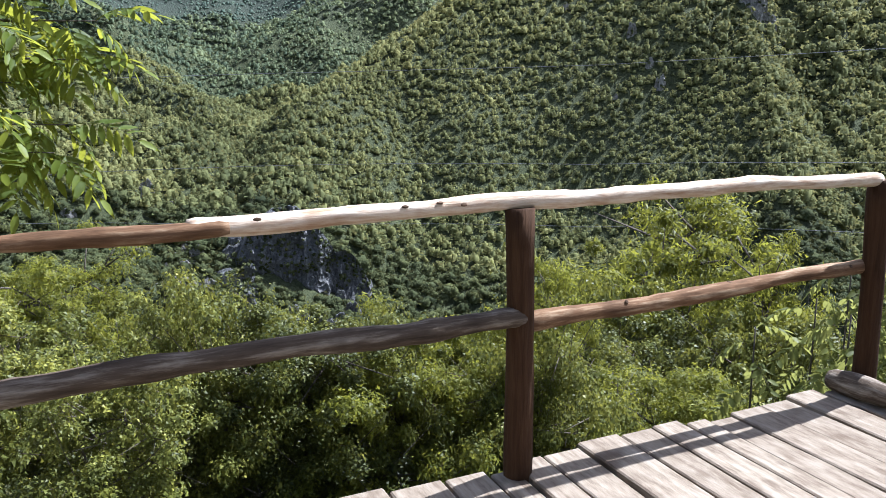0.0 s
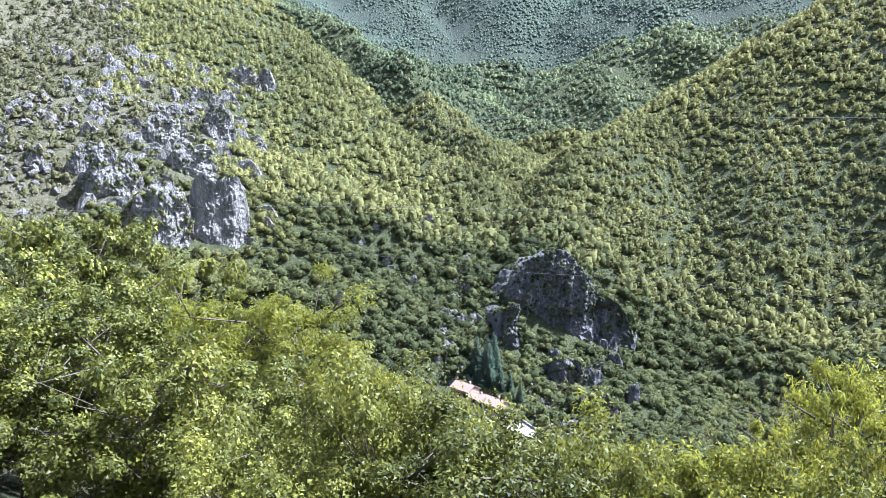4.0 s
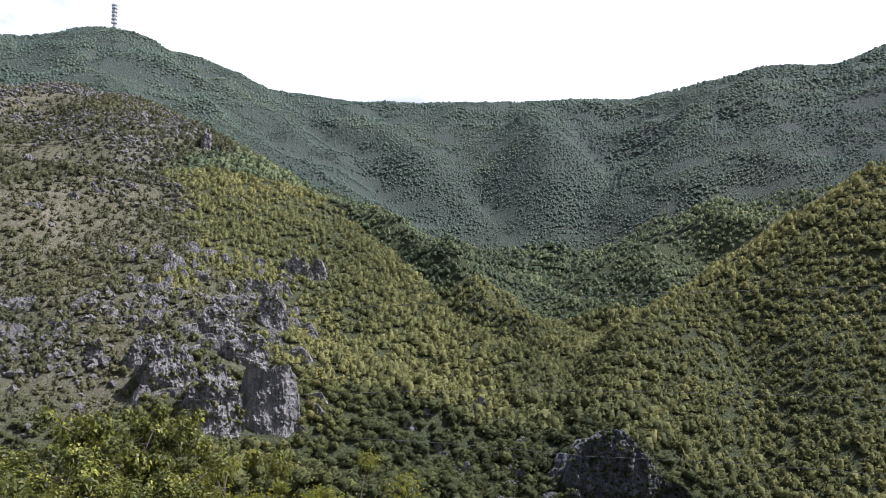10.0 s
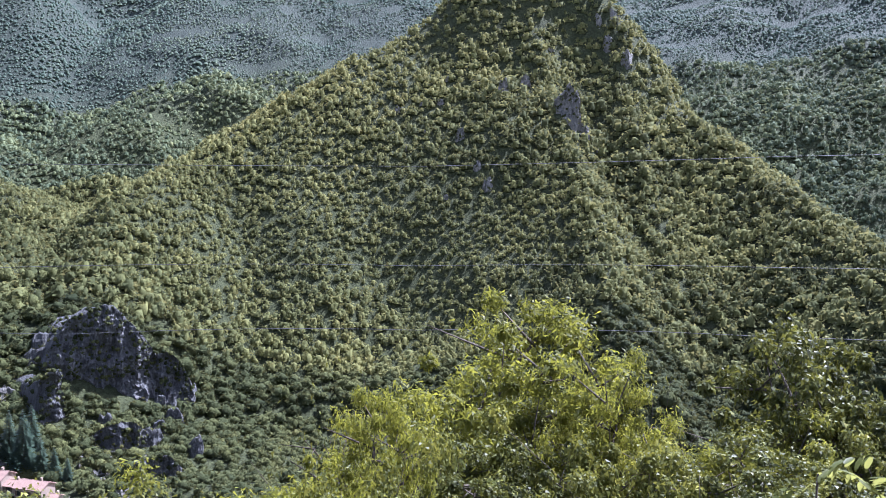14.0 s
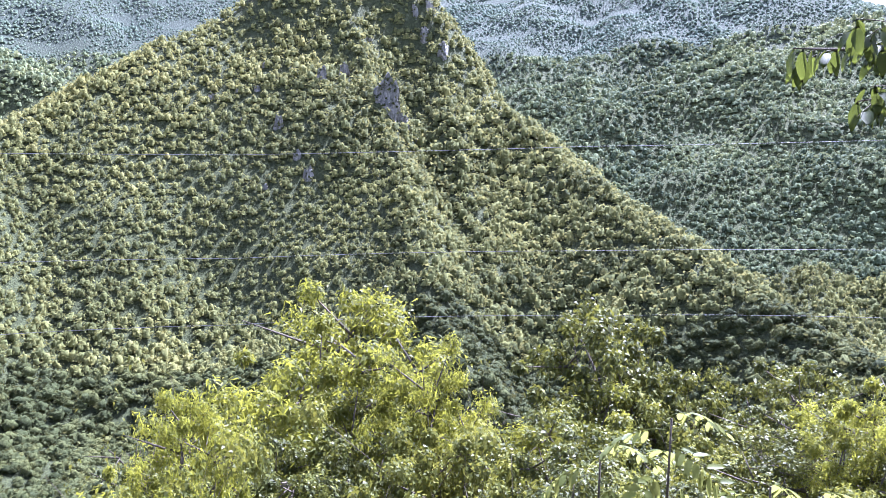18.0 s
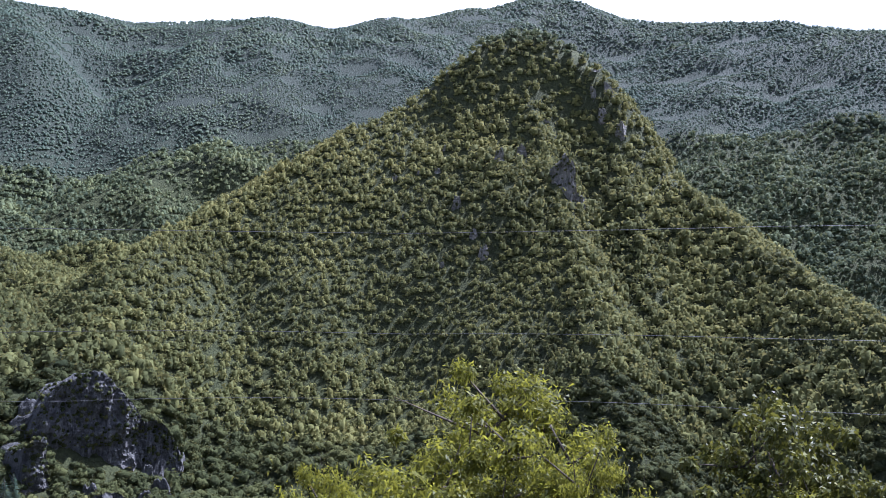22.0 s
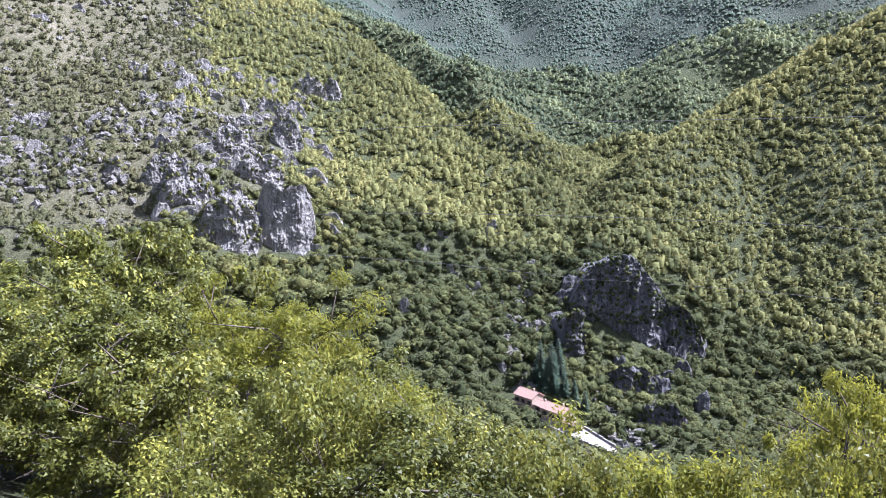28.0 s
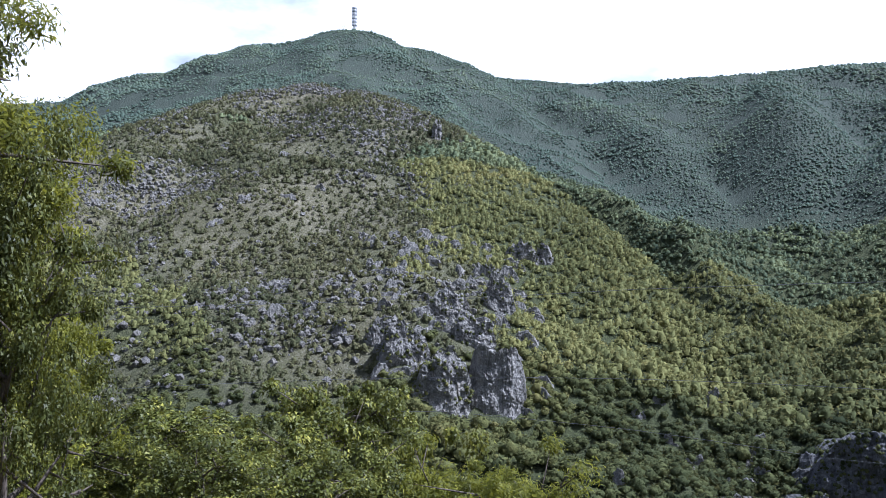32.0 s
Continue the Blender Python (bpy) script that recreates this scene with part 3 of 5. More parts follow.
# ---- woods on the mountains ----
def crown_shapes(count, sides, rings, cards, seed, squash=0.95):
    """Billowing crowns of about unit radius, each a union of rounded boughs, with small sprays of leaves standing out, as (verts, triangles)."""
    rng = np.random.default_rng(seed)
    shapes = []
    for s in range(count):
        lobe = rng.normal(0, 1, (9, 3))
        lobe[:, 2] = np.abs(lobe[:, 2]) * 0.9
        lobe *= rng.uniform(0.42, 0.66, (9, 1)) / np.linalg.norm(lobe, axis=1)[:, None]
        wide = rng.uniform(0.30, 0.48, 9)

        def reach(n):
            c = n @ lobe.T
            q = wide ** 2 - ((lobe ** 2).sum(1) - c * c)
            return np.maximum(np.where(q > 0, c + np.sqrt(np.maximum(q, 0)), 0).max(-1), 0.52)

        t = np.linspace(0.62, 0.14, rings) * math.pi
        a = 2 * math.pi * (np.arange(sides)[None] + 0.5 * np.arange(rings)[:, None] + rng.uniform(-0.2, 0.2, (rings, sides))) / sides
        n = np.stack([np.sin(t)[:, None] * np.cos(a), np.sin(t)[:, None] * np.sin(a), np.repeat(np.cos(t)[:, None], sides, 1)], -1).reshape(-1, 3)
        n = np.vstack([n, (0, 0, 1)])
        v = n * (reach(n) * rng.uniform(0.72, 1.0, len(n)))[:, None]
        f = []
        for i in range(rings - 1):
            for k in range(sides):
                p, q, r, w = i * sides + k, i * sides + (k + 1) % sides, (i + 1) * sides + k, (i + 1) * sides + (k + 1) % sides
                f += [(p, q, r), (q, w, r)]
        f += [((rings - 1) * sides + k, (rings - 1) * sides + (k + 1) % sides, len(v) - 1) for k in range(sides)]
        pieces = [(v, np.array(f))]
        for c in range(cards):
            n = rng.normal(0, 1, 3)
            n[2] = abs(n[2]) * 1.2 - 0.35
            n /= np.linalg.norm(n)
            out = float(reach(n[None])[0]) * rng.uniform(0.80, 1.12)
            face = n * 0.7 + (0, 0, 0.25) + rng.normal(0, 0.55, 3)
            face /= np.linalg.norm(face)
            u = np.cross(face, rng.normal(0, 1, 3))
            u /= np.linalg.norm(u)
            w = np.cross(face, u)
            size = rng.uniform(0.8, 1.7) / (cards + 6) ** 0.5
            pieces.append((np.array([n * out + u * size * a + w * size * b for a, b in ((-0.8, -0.5), (0.8, -0.45), (rng.uniform(-0.4, 0.4), 0.8))]), np.array([(0, 1, 2)])))
        v, f = join(pieces)
        shapes.append((v * (1, 1, squash), f))
    return shapes


def sunlit_tone(x, y):
    """How far crowns take the lighter tone painted for the sunlit near hill, 1 to 0."""
    az, d = np.degrees(np.arctan2(-x, y)), np.hypot(x, y)
    return np.clip((az - 15) / 6, 0, 1) * np.clip((760 - d) / 80, 0, 1)


def wood_mesh(name, x, y, z, radius, tall, shapes, material, rng, smooth=False, mixed=0.2):
    """All crowns of a wood as one mesh, with a tone for each crown."""
    which = rng.integers(0, len(shapes), len(x))
    turn = rng.uniform(0, 6.283, len(x))
    tone = np.clip(0.42 + 0.16 * sunlit_tone(x, y) + 0.26 * field(x, y, 45, 41) + 0.26 * field(x, y, 170, 43) + rng.normal(0, mixed, len(x)), 0, 1)
    pieces, tones = [], []
    for s, (v, f) in enumerate(shapes):
        m = np.nonzero(which == s)[0]
        if not len(m):
            continue
        c, sn = np.cos(turn[m])[:, None], np.sin(turn[m])[:, None]
        vx = (v[None, :, 0] * c - v[None, :, 1] * sn) * radius[m][:, None] + x[m][:, None]
        vy = (v[None, :, 0] * sn + v[None, :, 1] * c) * radius[m][:, None] + y[m][:, None]
        vz = v[None, :, 2] * tall[m][:, None] + z[m][:, None]
        pieces.append((np.stack([vx, vy, vz], -1).reshape(-1, 3), (f[None] + (np.arange(len(m)) * len(v))[:, None, None]).reshape(-1, 3)))
        tones.append(np.repeat(tone[m], len(v)))
    v, f = join(pieces)
    me = mesh_from(name, v, f, material, smooth)
    me.attributes.new("tone", "FLOAT", "POINT").data.foreach_set("value", np.concatenate(tones).astype(np.float32))
    return me


def plant_woods():
    rng = np.random.default_rng(5)
    slope, close, near, back, far, scrub = [], [], [], [], [], []
    d_list = [75.0]
    while d_list[-1] < 2250:
        d_list.append(d_list[-1] + (4.4 if d_list[-1] < 280 else 3.7 if d_list[-1] < 480 else 0.0071 * d_list[-1] if d_list[-1] < 700 else 0.0062 * d_list[-1] if d_list[-1] < 1180 else 0.0036 * d_list[-1]))
    d_arr = np.array(d_list)
    gap = np.append(np.diff(d_arr), 17.0)
    # hidden hollows stay thinly planted
    az_f = np.radians(np.arange(-68, 76, 0.4))
    A, D = np.meshgrid(az_f, d_arr, indexing="ij")
    H = height(-D * np.sin(A), D * np.cos(A))
    seen = np.maximum.accumulate((H + 2 - EYE_Z) / D, axis=1)
    for k, (d, g) in enumerate(zip(d_arr, gap)):
        n = int(d * radians(142) / g)
        a = radians(-67) + (np.arange(n) + rng.uniform(-0.8, 0.8, n)) * radians(142) / n
        dd = d + rng.uniform(-0.9, 0.9, n) * g
        x, y = -dd * np.sin(a), dd * np.cos(a)
        z = np.maximum(height(x, y), crag_top(x, y))
        row = np.clip(((a - az_f[0]) / (az_f[1] - az_f[0])).round().astype(int), 0, len(az_f) - 1)
        hidden = (z + 9 - EYE_Z) / dd < seen[row, max(k - 1, 0)]
        bare = stony(x, y)
        keep = (~hidden | (rng.random(n) < 0.05)) & (rng.random(n) > bare * 0.22)
        keep &= ~in_crag(x, y) & (yard(x, y)[0] > np.where((y < 279 - 0.5 * (x + 96)) & (x > -76), 27, 8))
        keep &= field(x, y, 35, 33) > -1.35 + 0.35 * (rng.random(n) - 0.5)
        az = np.degrees(a)
        lush = 1 + 0.42 * field(x, y, 95, 35) + np.where((az < -20) & (dd < 620), 0.4, 0.0) * np.clip((-20 - az) / 5, 0, 1) - 0.18 * np.clip((z + 40) / 80, 0, 1) * (dd < 720)
        lush = np.clip(lush, 0.78, 1.4)
        keep &= rng.random(n) < lush ** -0.8
        size = g * (0.46 + 0.50 * rng.random(n) ** 1.6) * lush * (1 - 0.38 * bare) * np.where(dd < 480, 1.36, np.where(dd < 1180, 1.36, 1.36))
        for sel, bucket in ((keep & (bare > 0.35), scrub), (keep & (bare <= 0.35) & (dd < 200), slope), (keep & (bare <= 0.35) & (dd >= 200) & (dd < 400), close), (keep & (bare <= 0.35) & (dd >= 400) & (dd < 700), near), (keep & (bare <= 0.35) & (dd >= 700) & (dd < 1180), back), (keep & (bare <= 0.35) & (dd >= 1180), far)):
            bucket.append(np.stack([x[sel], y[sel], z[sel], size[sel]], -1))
    for name, label, bucket, level, mat in (
        ("slope_woodland", "leafy mixed woodland on the slope below the deck", slope, (7, 3, 120), M_GORGE_SHADED),
        ("gorge_woodland", "dense mixed green woodland in the gorge", close, (6, 3, 44), M_GORGE_SHADED),
        ("woodland", "dense mixed green woodland on the near mountainsides", near, (5, 2, 30), M_FOREST),
        ("back_woodland", "green woodland on the ridges behind the gorge", back, (5, 2, 16), M_BACK_HAZED),
        ("far_woodland", "far slope woodland, tinted blue-green for haze", far, (4, 2, 0), M_FAR_HAZED),
        ("scrub", "low olive scrub on the stony hill", scrub, (5, 2, 16), M_SHRUB),
    ):
        p = np.vstack(bucket)
        tall = p[:, 3] * rng.uniform(0.70, 1.12, len(p)) * (0.6 if bucket is far else 0.9 if bucket is back else 1.0)
        me = wood_mesh(name, p[:, 0], p[:, 1], p[:, 2] + tall * rng.uniform(0.15, 0.42, len(p)), p[:, 3], tall, crown_shapes(12, *level, 7), mat, rng, True, 0.07 if bucket is far else 0.12)
        tagged(new(name, me), label, "trees", kind="stuff")


plant_woods()
# ---- the deck and its railing ----
BASE = Vector((0.307, 3.013, 0.0))
ALONG, OUT = Vector((0.9055, 0.4244, 0)), Vector((-0.4244, 0.9055, 0))
DECK = Matrix.Translation(BASE) @ Matrix((ALONG, OUT, Vector((0, 0, 1)))).transposed().to_4x4()  # x along the rail, y outwards


def pole_mesh(name, length, radius, material, seed, bow=0.02, end=0.95):
    """A hand-peeled pole along x with a bowed, knobbly outline."""
    rng = np.random.default_rng(seed)
    n = max(int(length / 0.03), 6)
    x = np.linspace(0, length, n)
    ph = rng.uniform(0, 6.28, 6)
    yy = bow * (np.sin(x * 1.7 + ph[0]) + 0.4 * np.sin(x * 5.1 + ph[1]))
    zz = bow * (np.sin(x * 1.3 + ph[2]) + 0.4 * np.sin(x * 4.3 + ph[3]) + 0.25 * np.sin(x * 9.7 + ph[5]))
    r = radius * (1 + 0.06 * np.sin(x * 6 + ph[4]) + 0.05 * np.sin(x * 17 + ph[5])) * np.linspace(1, end, n)
    for c in rng.uniform(0.05, length, int(length * 2.6)):  # swellings where boughs were cut
        r *= 1 + rng.uniform(0.06, 0.16) * np.exp(-(((x - c) / rng.uniform(0.03, 0.07)) ** 2))
    r[0] *= 0.8
    r[-1] *= 0.9
    v, f = tube(np.stack([x, yy, zz], -1), r, 14, 0.015, rng)
    return mesh_from(name, v, f, material, True)


def knot_mesh():
    v, f = spun([(0.0, -0.0015), (0.005, -0.0005), (0.008, -0.0015), (0.010, -0.005)], 8)
    return mesh_from("knot", v, f, M_KNOT, True)


def build_railing():
    rail = new("railing")
    rail.matrix_basis = DECK
    tagged(rail, "rustic railing of peeled poles on dark brown posts", "railing")
    for k, s in enumerate((-2.15, 0.0, 2.1)):
        rng = np.random.default_rng(40 + k)
        h = np.linspace(-2.2, 1.125, 24)
        wav = np.stack([0.012 * np.sin(h * 1.9 + k) - (0.012 * h), 0.008 * np.sin(h * 2.3 + 2 * k), h], -1)
        v, f = tube(wav, 0.058 * (1 + 0.05 * np.sin(h * 5 + k)), 14, 0.012, rng)
        part("post", mesh_from("post", v, f, M_POST, True), rail, "dark brown round wooden post", pose(s, 0.0, 0))
    top = part("top_rail", pole_mesh("top_rail", 3.3, 0.034, M_LOG, 3, 0.011), rail, "pale peeled pole", pose(-1.25, 0, 1.150, 0, 0.3, 0))
    part("top_rail", pole_mesh("top_rail", 3.0, 0.029, M_LOGBROWN, 4, 0.011), rail, "darker brown pole", pose(-4.12, 0.012, 1.121, 0, -0.3, 0))
    low = part("lower_rail", pole_mesh("lower_rail", 4.0, 0.043, M_LOGGREY, 5, 0.013), rail, "weathered grey pole", pose(-4.0, -0.012, 0.690, 0, 0.15, 0))
    low2 = part("lower_rail", pole_mesh("lower_rail", 2.2, 0.039, M_LOGBROWN, 7, 0.011, 0.85), rail, "half-peeled brown pole", pose(0.03, 0.03, 0.655, 0, -0.4, 0))
    km = knot_mesh()
    for s, tilt in ((0.75, 52), (0.89, 38), (0.985, 66), (0.22, 72), (1.75, 42), (2.75, 58)):
        part("knot", km, top, "", pose(s, 0, 0) @ pose(0, 0, 0, tilt, 0, 0) @ pose(0, 0, 0.0335) @ Matrix.Diagonal((1.5, 0.7, 1, 1)))
    for s, tilt in ((0.5, 55), (1.1, 20), (1.6, -5), (1.9, 45)):
        part("knot", km, low2, "", pose(s, 0, 0) @ pose(0, 0, 0, tilt, 0, 0) @ pose(0, 0, 0.042))
    for s, tilt in ((1.2, 50), (2.4, 30), (3.0, 62), (3.6, 40)):
        part("knot", km, low, "", pose(s, 0, 0) @ pose(0, 0, 0, tilt, 0, 0) @ pose(0, 0, 0.043))


build_railing()


def build_deck():
    deck = new("deck")
    deck.matrix_basis = DECK
    tagged(deck, "weathered timber deck of rough-sawn planks", "deck", kind="structure")
    for y in (-0.25, -1.7, -3.2):
        v, f = box((-5.0, y - 0.06, -0.20), (2.2, y + 0.06, -0.052))
        part("joist", mesh_from("joist", v, f, M_POST), deck)
    for sx in (-4.5, -2.2, 2.05):
        for y in (-0.25, -3.2):
            p = DECK @ Vector((sx, y, 0))
            v, f = tube([(0, 0, ground_z(p.x, p.y) - 0.5), (0, 0, -0.16)], [0.07, 0.07], 10)
            part("support_post", mesh_from("support_post", v, f, M_POST, True), deck, "", pose(sx, y, 0))
    log = tagged(new("kerb_log", pole_mesh("kerb_log", 2.6, 0.062, M_LOGGREY, 9, 0.008)), "grey log lying along the end of the deck", "log")
    log.matrix_basis = DECK @ pose(1.99, 0.10, 0.066, 0, 0, -84)
    rng = np.random.default_rng(8)
    s = -4.9
    while s < 2.12:
        w = rng.uniform(0.13, 0.24)
        n = 9
        y0, y1 = 0.09 + rng.uniform(-0.05, 0.05), -4.4
        ys = np.linspace(y0, y1, n)
        lift = rng.uniform(-0.009, 0.009)
        a = s + 0.006 + rng.normal(0, 0.004, n)
        b = s + w - 0.006 + rng.normal(0, 0.004, n)
        ring = []
        for k in range(n):
            sag = 0.004 * math.sin(ys[k] * 2 + s * 3)
            ring += [(a[k], ys[k], -0.045), (b[k], ys[k], -0.045), (b[k], ys[k], lift + sag - 0.006), (b[k] - 0.008, ys[k], lift + sag), (a[k] + 0.008, ys[k], lift + sag), (a[k], ys[k], lift + sag - 0.006)]
        f = []
        for k in range(n - 1):
            for q in range(6):
                f.append((k * 6 + q, k * 6 + (q + 1) % 6, k * 6 + 6 + (q + 1) % 6, k * 6 + 6 + q))
        e = (n - 1) * 6
        f += [(0, 5, 2, 1), (5, 4, 3, 2), (e, e + 1, e + 2, e + 5), (e + 2, e + 3, e + 4, e + 5)]
        part("plank", mesh_from("plank", np.array(ring), np.array(f), M_PLANK), deck)
        s += w


build_deck()


# ---- crags, scree and boulders ----
def crag_mesh(name, foot_at, yaw, w, h, material, seed):
    """A rock face towards -y, rising from a foot that is sunk in the slope; its shelf runs back into the hill."""
    nu, nv = (int(34 + 1.2 * w), int(38 + 1.2 * h)) if seed < len(CRAGS) else (14, 16)
    u, v = np.meshgrid(np.linspace(-1, 1, nu), np.linspace(0, 1, nv), indexing="ij")
    rise, back = np.clip(v / 0.72, 0, 1), np.clip((v - 0.72) / 0.28, 0, 1)
    x = u * w * 0.5
    a = x + seed * 13.7
    top = h * np.clip(1 - np.abs(u) ** {"cliff": 7, "dark_cliff": 2.4}.get(name, 4), 0, 1) * (1 + {"cliff": 0.10, "dark_cliff": 0.10}.get(name, 0.35) * field(a, a * 0, max(w * 0.2, 3), seed))
    foot = -0.3 * h
    z = foot + rise * (top - foot)
    b = z + seed * 5.1
    y = rise * 0.12 * top + back * 1.5 * h + np.abs(u) ** 4 * 0.25 * h
    c, sn = math.cos(radians(yaw)), math.sin(radians(yaw))
    hill = height(foot_at.x + x * c - y * sn, foot_at.y + x * sn + y * c) - foot_at.z - 1.2
    z = np.where(back > 0, top * (1 - back) + hill * back, z)
    cols = field(a, b * 0.22, 4.5, 50 + seed, 4)
    blocks = np.round(field(a, b, 8.0, 60 + seed, 2) * 3.0) / 3.0
    y = y - (1.0 * cols + 1.5 * blocks + 0.5 * field(a, b, 1.3, 70 + seed, 3)) * (1 - back) * min(1.0, h / 14) * {"cliff": 0.9, "dark_cliff": 1.9}.get(name, 1.2)
    z = z + back * (1 - back) * 2.0 * field(a, y, 4.0, 80 + seed)
    f = [(i * nv + j, (i + 1) * nv + j, (i + 1) * nv + j + 1, i * nv + j + 1) for i in range(nu - 1) for j in range(nv - 1)]
    return mesh_from(name, np.stack([x, y, z], -1).reshape(-1, 3), np.array(f), material)


def ledges():
    """The broken rock band round the cliff, and ledges on the other faces: small crags."""
    rng = random.Random(5)
    rows = []
    for k in range(100):
        rows.append(("crag", rng.uniform(33, 45.5), rng.uniform(362, 520), rng.uniform(5, 15), rng.uniform(3, 8), rng.uniform(-25, 25), 0))
    for k in range(26):
        rows.append(("crag", rng.uniform(46, 64), rng.uniform(420, 800), rng.uniform(6, 18), rng.uniform(3, 7), rng.uniform(-25, 25), 0))
    for k in range(16):
        rows.append(("crag", rng.uniform(5, 15.5), rng.uniform(300, 372), rng.uniform(5, 14), rng.uniform(4, 9), rng.uniform(-25, 25), 1))
    for k in range(10):
        rows.append(("crag", rng.uniform(17, 24), rng.uniform(330, 410), rng.uniform(3, 7), rng.uniform(3, 7), rng.uniform(-25, 25), 0))
    for k in range(12):
        rows.append(("crag", rng.uniform(-24, -8), rng.uniform(500, 640), rng.uniform(3, 7), rng.uniform(3, 6), rng.uniform(-25, 25), 0))
    return rows


ALL_CRAGS = list(zip(CRAGS, CRAG_FEET)) + [(c, on_ground(c[1], c[2])) for c in ledges()]
FACE_SHRUBS = []
for k, ((name, az, d, w, h, turn, dark), p) in enumerate(ALL_CRAGS):
    ob = new(name, crag_mesh(name, p, az + turn, w, h, M_SHADED_ROCK if dark else M_ROCK, k))
    ob.matrix_basis = pose(p.x, p.y, p.z - 0.5, 0, 0, az + turn)
    if name != "cliff" and k < len(CRAGS):
        pick = random.Random(900 + k)
        spots = [v.co for v in ob.data.vertices if v.co.z > 0.1 * h and v.co.y < 0.9 * h]
        FACE_SHRUBS += [ob.matrix_basis @ q for q in pick.sample(spots, min(len(spots), int(w * h / (5 if dark else 9))))]
    tagged(ob, "dark overhung limestone wall above the gorge" if name == "dark_cliff" else "pale grey vertical limestone cliff on the hill" if "cliff" in name else "small weathered limestone crag among the trees", "cliff", "rock faces of the gorge", kind="structure")


def face_shrubs():
    rng = np.random.default_rng(44)
    p = np.array([q[:] for q in FACE_SHRUBS])
    r = rng.uniform(0.5, 1.7, len(p))
    me = wood_mesh("cliff_shrubs", p[:, 0], p[:, 1], p[:, 2], r, r * 1.1, crown_shapes(6, 6, 3, 14, 19), M_GORGE_SHADED, rng, True)
    tagged(new("cliff_shrubs", me), "shrubs clinging to ledges of the rock faces", "shrubs", kind="stuff")


face_shrubs()


def stone_shapes(count, seed):
    shapes = []
    for s in range(count):
        bm = bmesh.new()
        bmesh.ops.create_icosphere(bm, subdivisions=1, radius=1.0)
        off = Vector((s * 5.3, seed, 1.7 * s))
        for v in bm.verts:
            n = v.co.normalized()
            c = noise.cell(n * 1.6 + off)
            v.co = n * (0.72 + 0.4 * c + 0.25 * noise.noise(n * 2.3 + off))
        bm.verts.ensure_lookup_table()
        shapes.append((np.array([v.co[:] for v in bm.verts]), np.array([[w.index for w in f.verts] for f in bm.faces])))
        bm.free()
    return shapes


def scatter_stones():
    rng = np.random.default_rng(12)
    n = 46000
    az, d = np.radians(rng.uniform(32, 69, n)), np.sqrt(rng.uniform(345 ** 2, 1060 ** 2, n))
    x, y = -d * np.sin(az), d * np.cos(az)
    st = stony(x, y)
    band = field(0.55 * x + 0.35 * y, 1.3 * y - 0.2 * x, 60, 91) * 0.6 + field(x, y, 18, 92, 2) * 0.4
    keep = (band + rng.normal(0, 0.16, n) > 0.12) & (rng.random(n) < st)
    x, y = x[keep], y[keep]
    r = rng.uniform(0.7, 1.9, len(x)) ** 1.5
    me = wood_mesh("outcrops", x, y, height(x, y) + 0.3 * r, r * 1.25, r * 1.1, stone_shapes(8, 3), M_OUTCROP, rng)
    tagged(new("outcrops", me), "grey limestone outcrops breaking through the scrub", "rocks", kind="stuff")
    # the stream bed in the gorge
    t = rng.random(150)
    a = np.radians(18.0 + 2.2 * np.sin(t * 3.0) + rng.normal(0, 0.35, 150))
    d = 292 + 85 * t
    x, y = VIEW[0] - d * np.sin(a), VIEW[1] + d * np.cos(a)
    r = rng.uniform(0.8, 3.2, 150)
    x2, y2 = (lambda a, d: (VIEW[0] - d * np.sin(a), VIEW[1] + d * np.cos(a)))(np.radians(rng.normal(10.6, 1.3, 170)), rng.uniform(262, 312, 170))
    x, y = np.append(x, x2), np.append(y, y2)
    r = np.append(r, rng.uniform(0.5, 2.4, 170))
    me = wood_mesh("boulders", x, y, height(x, y) + 0.3, r, r * 0.8, stone_shapes(6, 9), M_OUTCROP, rng)
    tagged(new("boulders", me), "pale boulders in the stream bed of the gorge", "rocks", kind="stuff")


scatter_stones()


# ---- farmhouse, yard and spruces in the gorge ----
def plain(name, col, rough=0.8, grain=8.0, metal=0.0):
    k = Nodes(name)
    f = k.noise(grain, 5.0, 0.65)
    k.bump(f, 0.3, 0.02)
    k.b.inputs["Metallic"].default_value = metal
    return k.done(k.ramp(f, [(0.3, tuple(c * 0.72 for c in col)), (0.7, col)]), rough, 0.3)


M_TILE = plain("faded roof tiles", (0.27, 0.18, 0.145), 0.85, 1.5)
M_RENDER = plain("old plaster", (0.32, 0.25, 0.20), 0.9, 0.8)
M_STONEWALL = plain("dark stone wall", (0.20, 0.19, 0.18), 0.9, 2.5)
M_GRAVEL = plain("pale concrete yard", (0.21, 0.20, 0.187), 0.9, 0.5)
M_SHUTTER = plain("brown shutters", (0.10, 0.06, 0.04), 0.6, 5.0)
M_PANE = plain("window glass", (0.03, 0.035, 0.04), 0.15, 1.0)
M_STEEL = plain("galvanised steel", (0.42, 0.43, 0.45), 0.45, 3.0, 0.7)
M_DISH = plain("white antenna drum", (0.75, 0.75, 0.74), 0.5, 1.0)
M_NEEDLE = leaf_material("spruce needles", (0.030, 0.050, 0.036), (0.055, 0.082, 0.056), (0.085, 0.115, 0.070), 0.15)


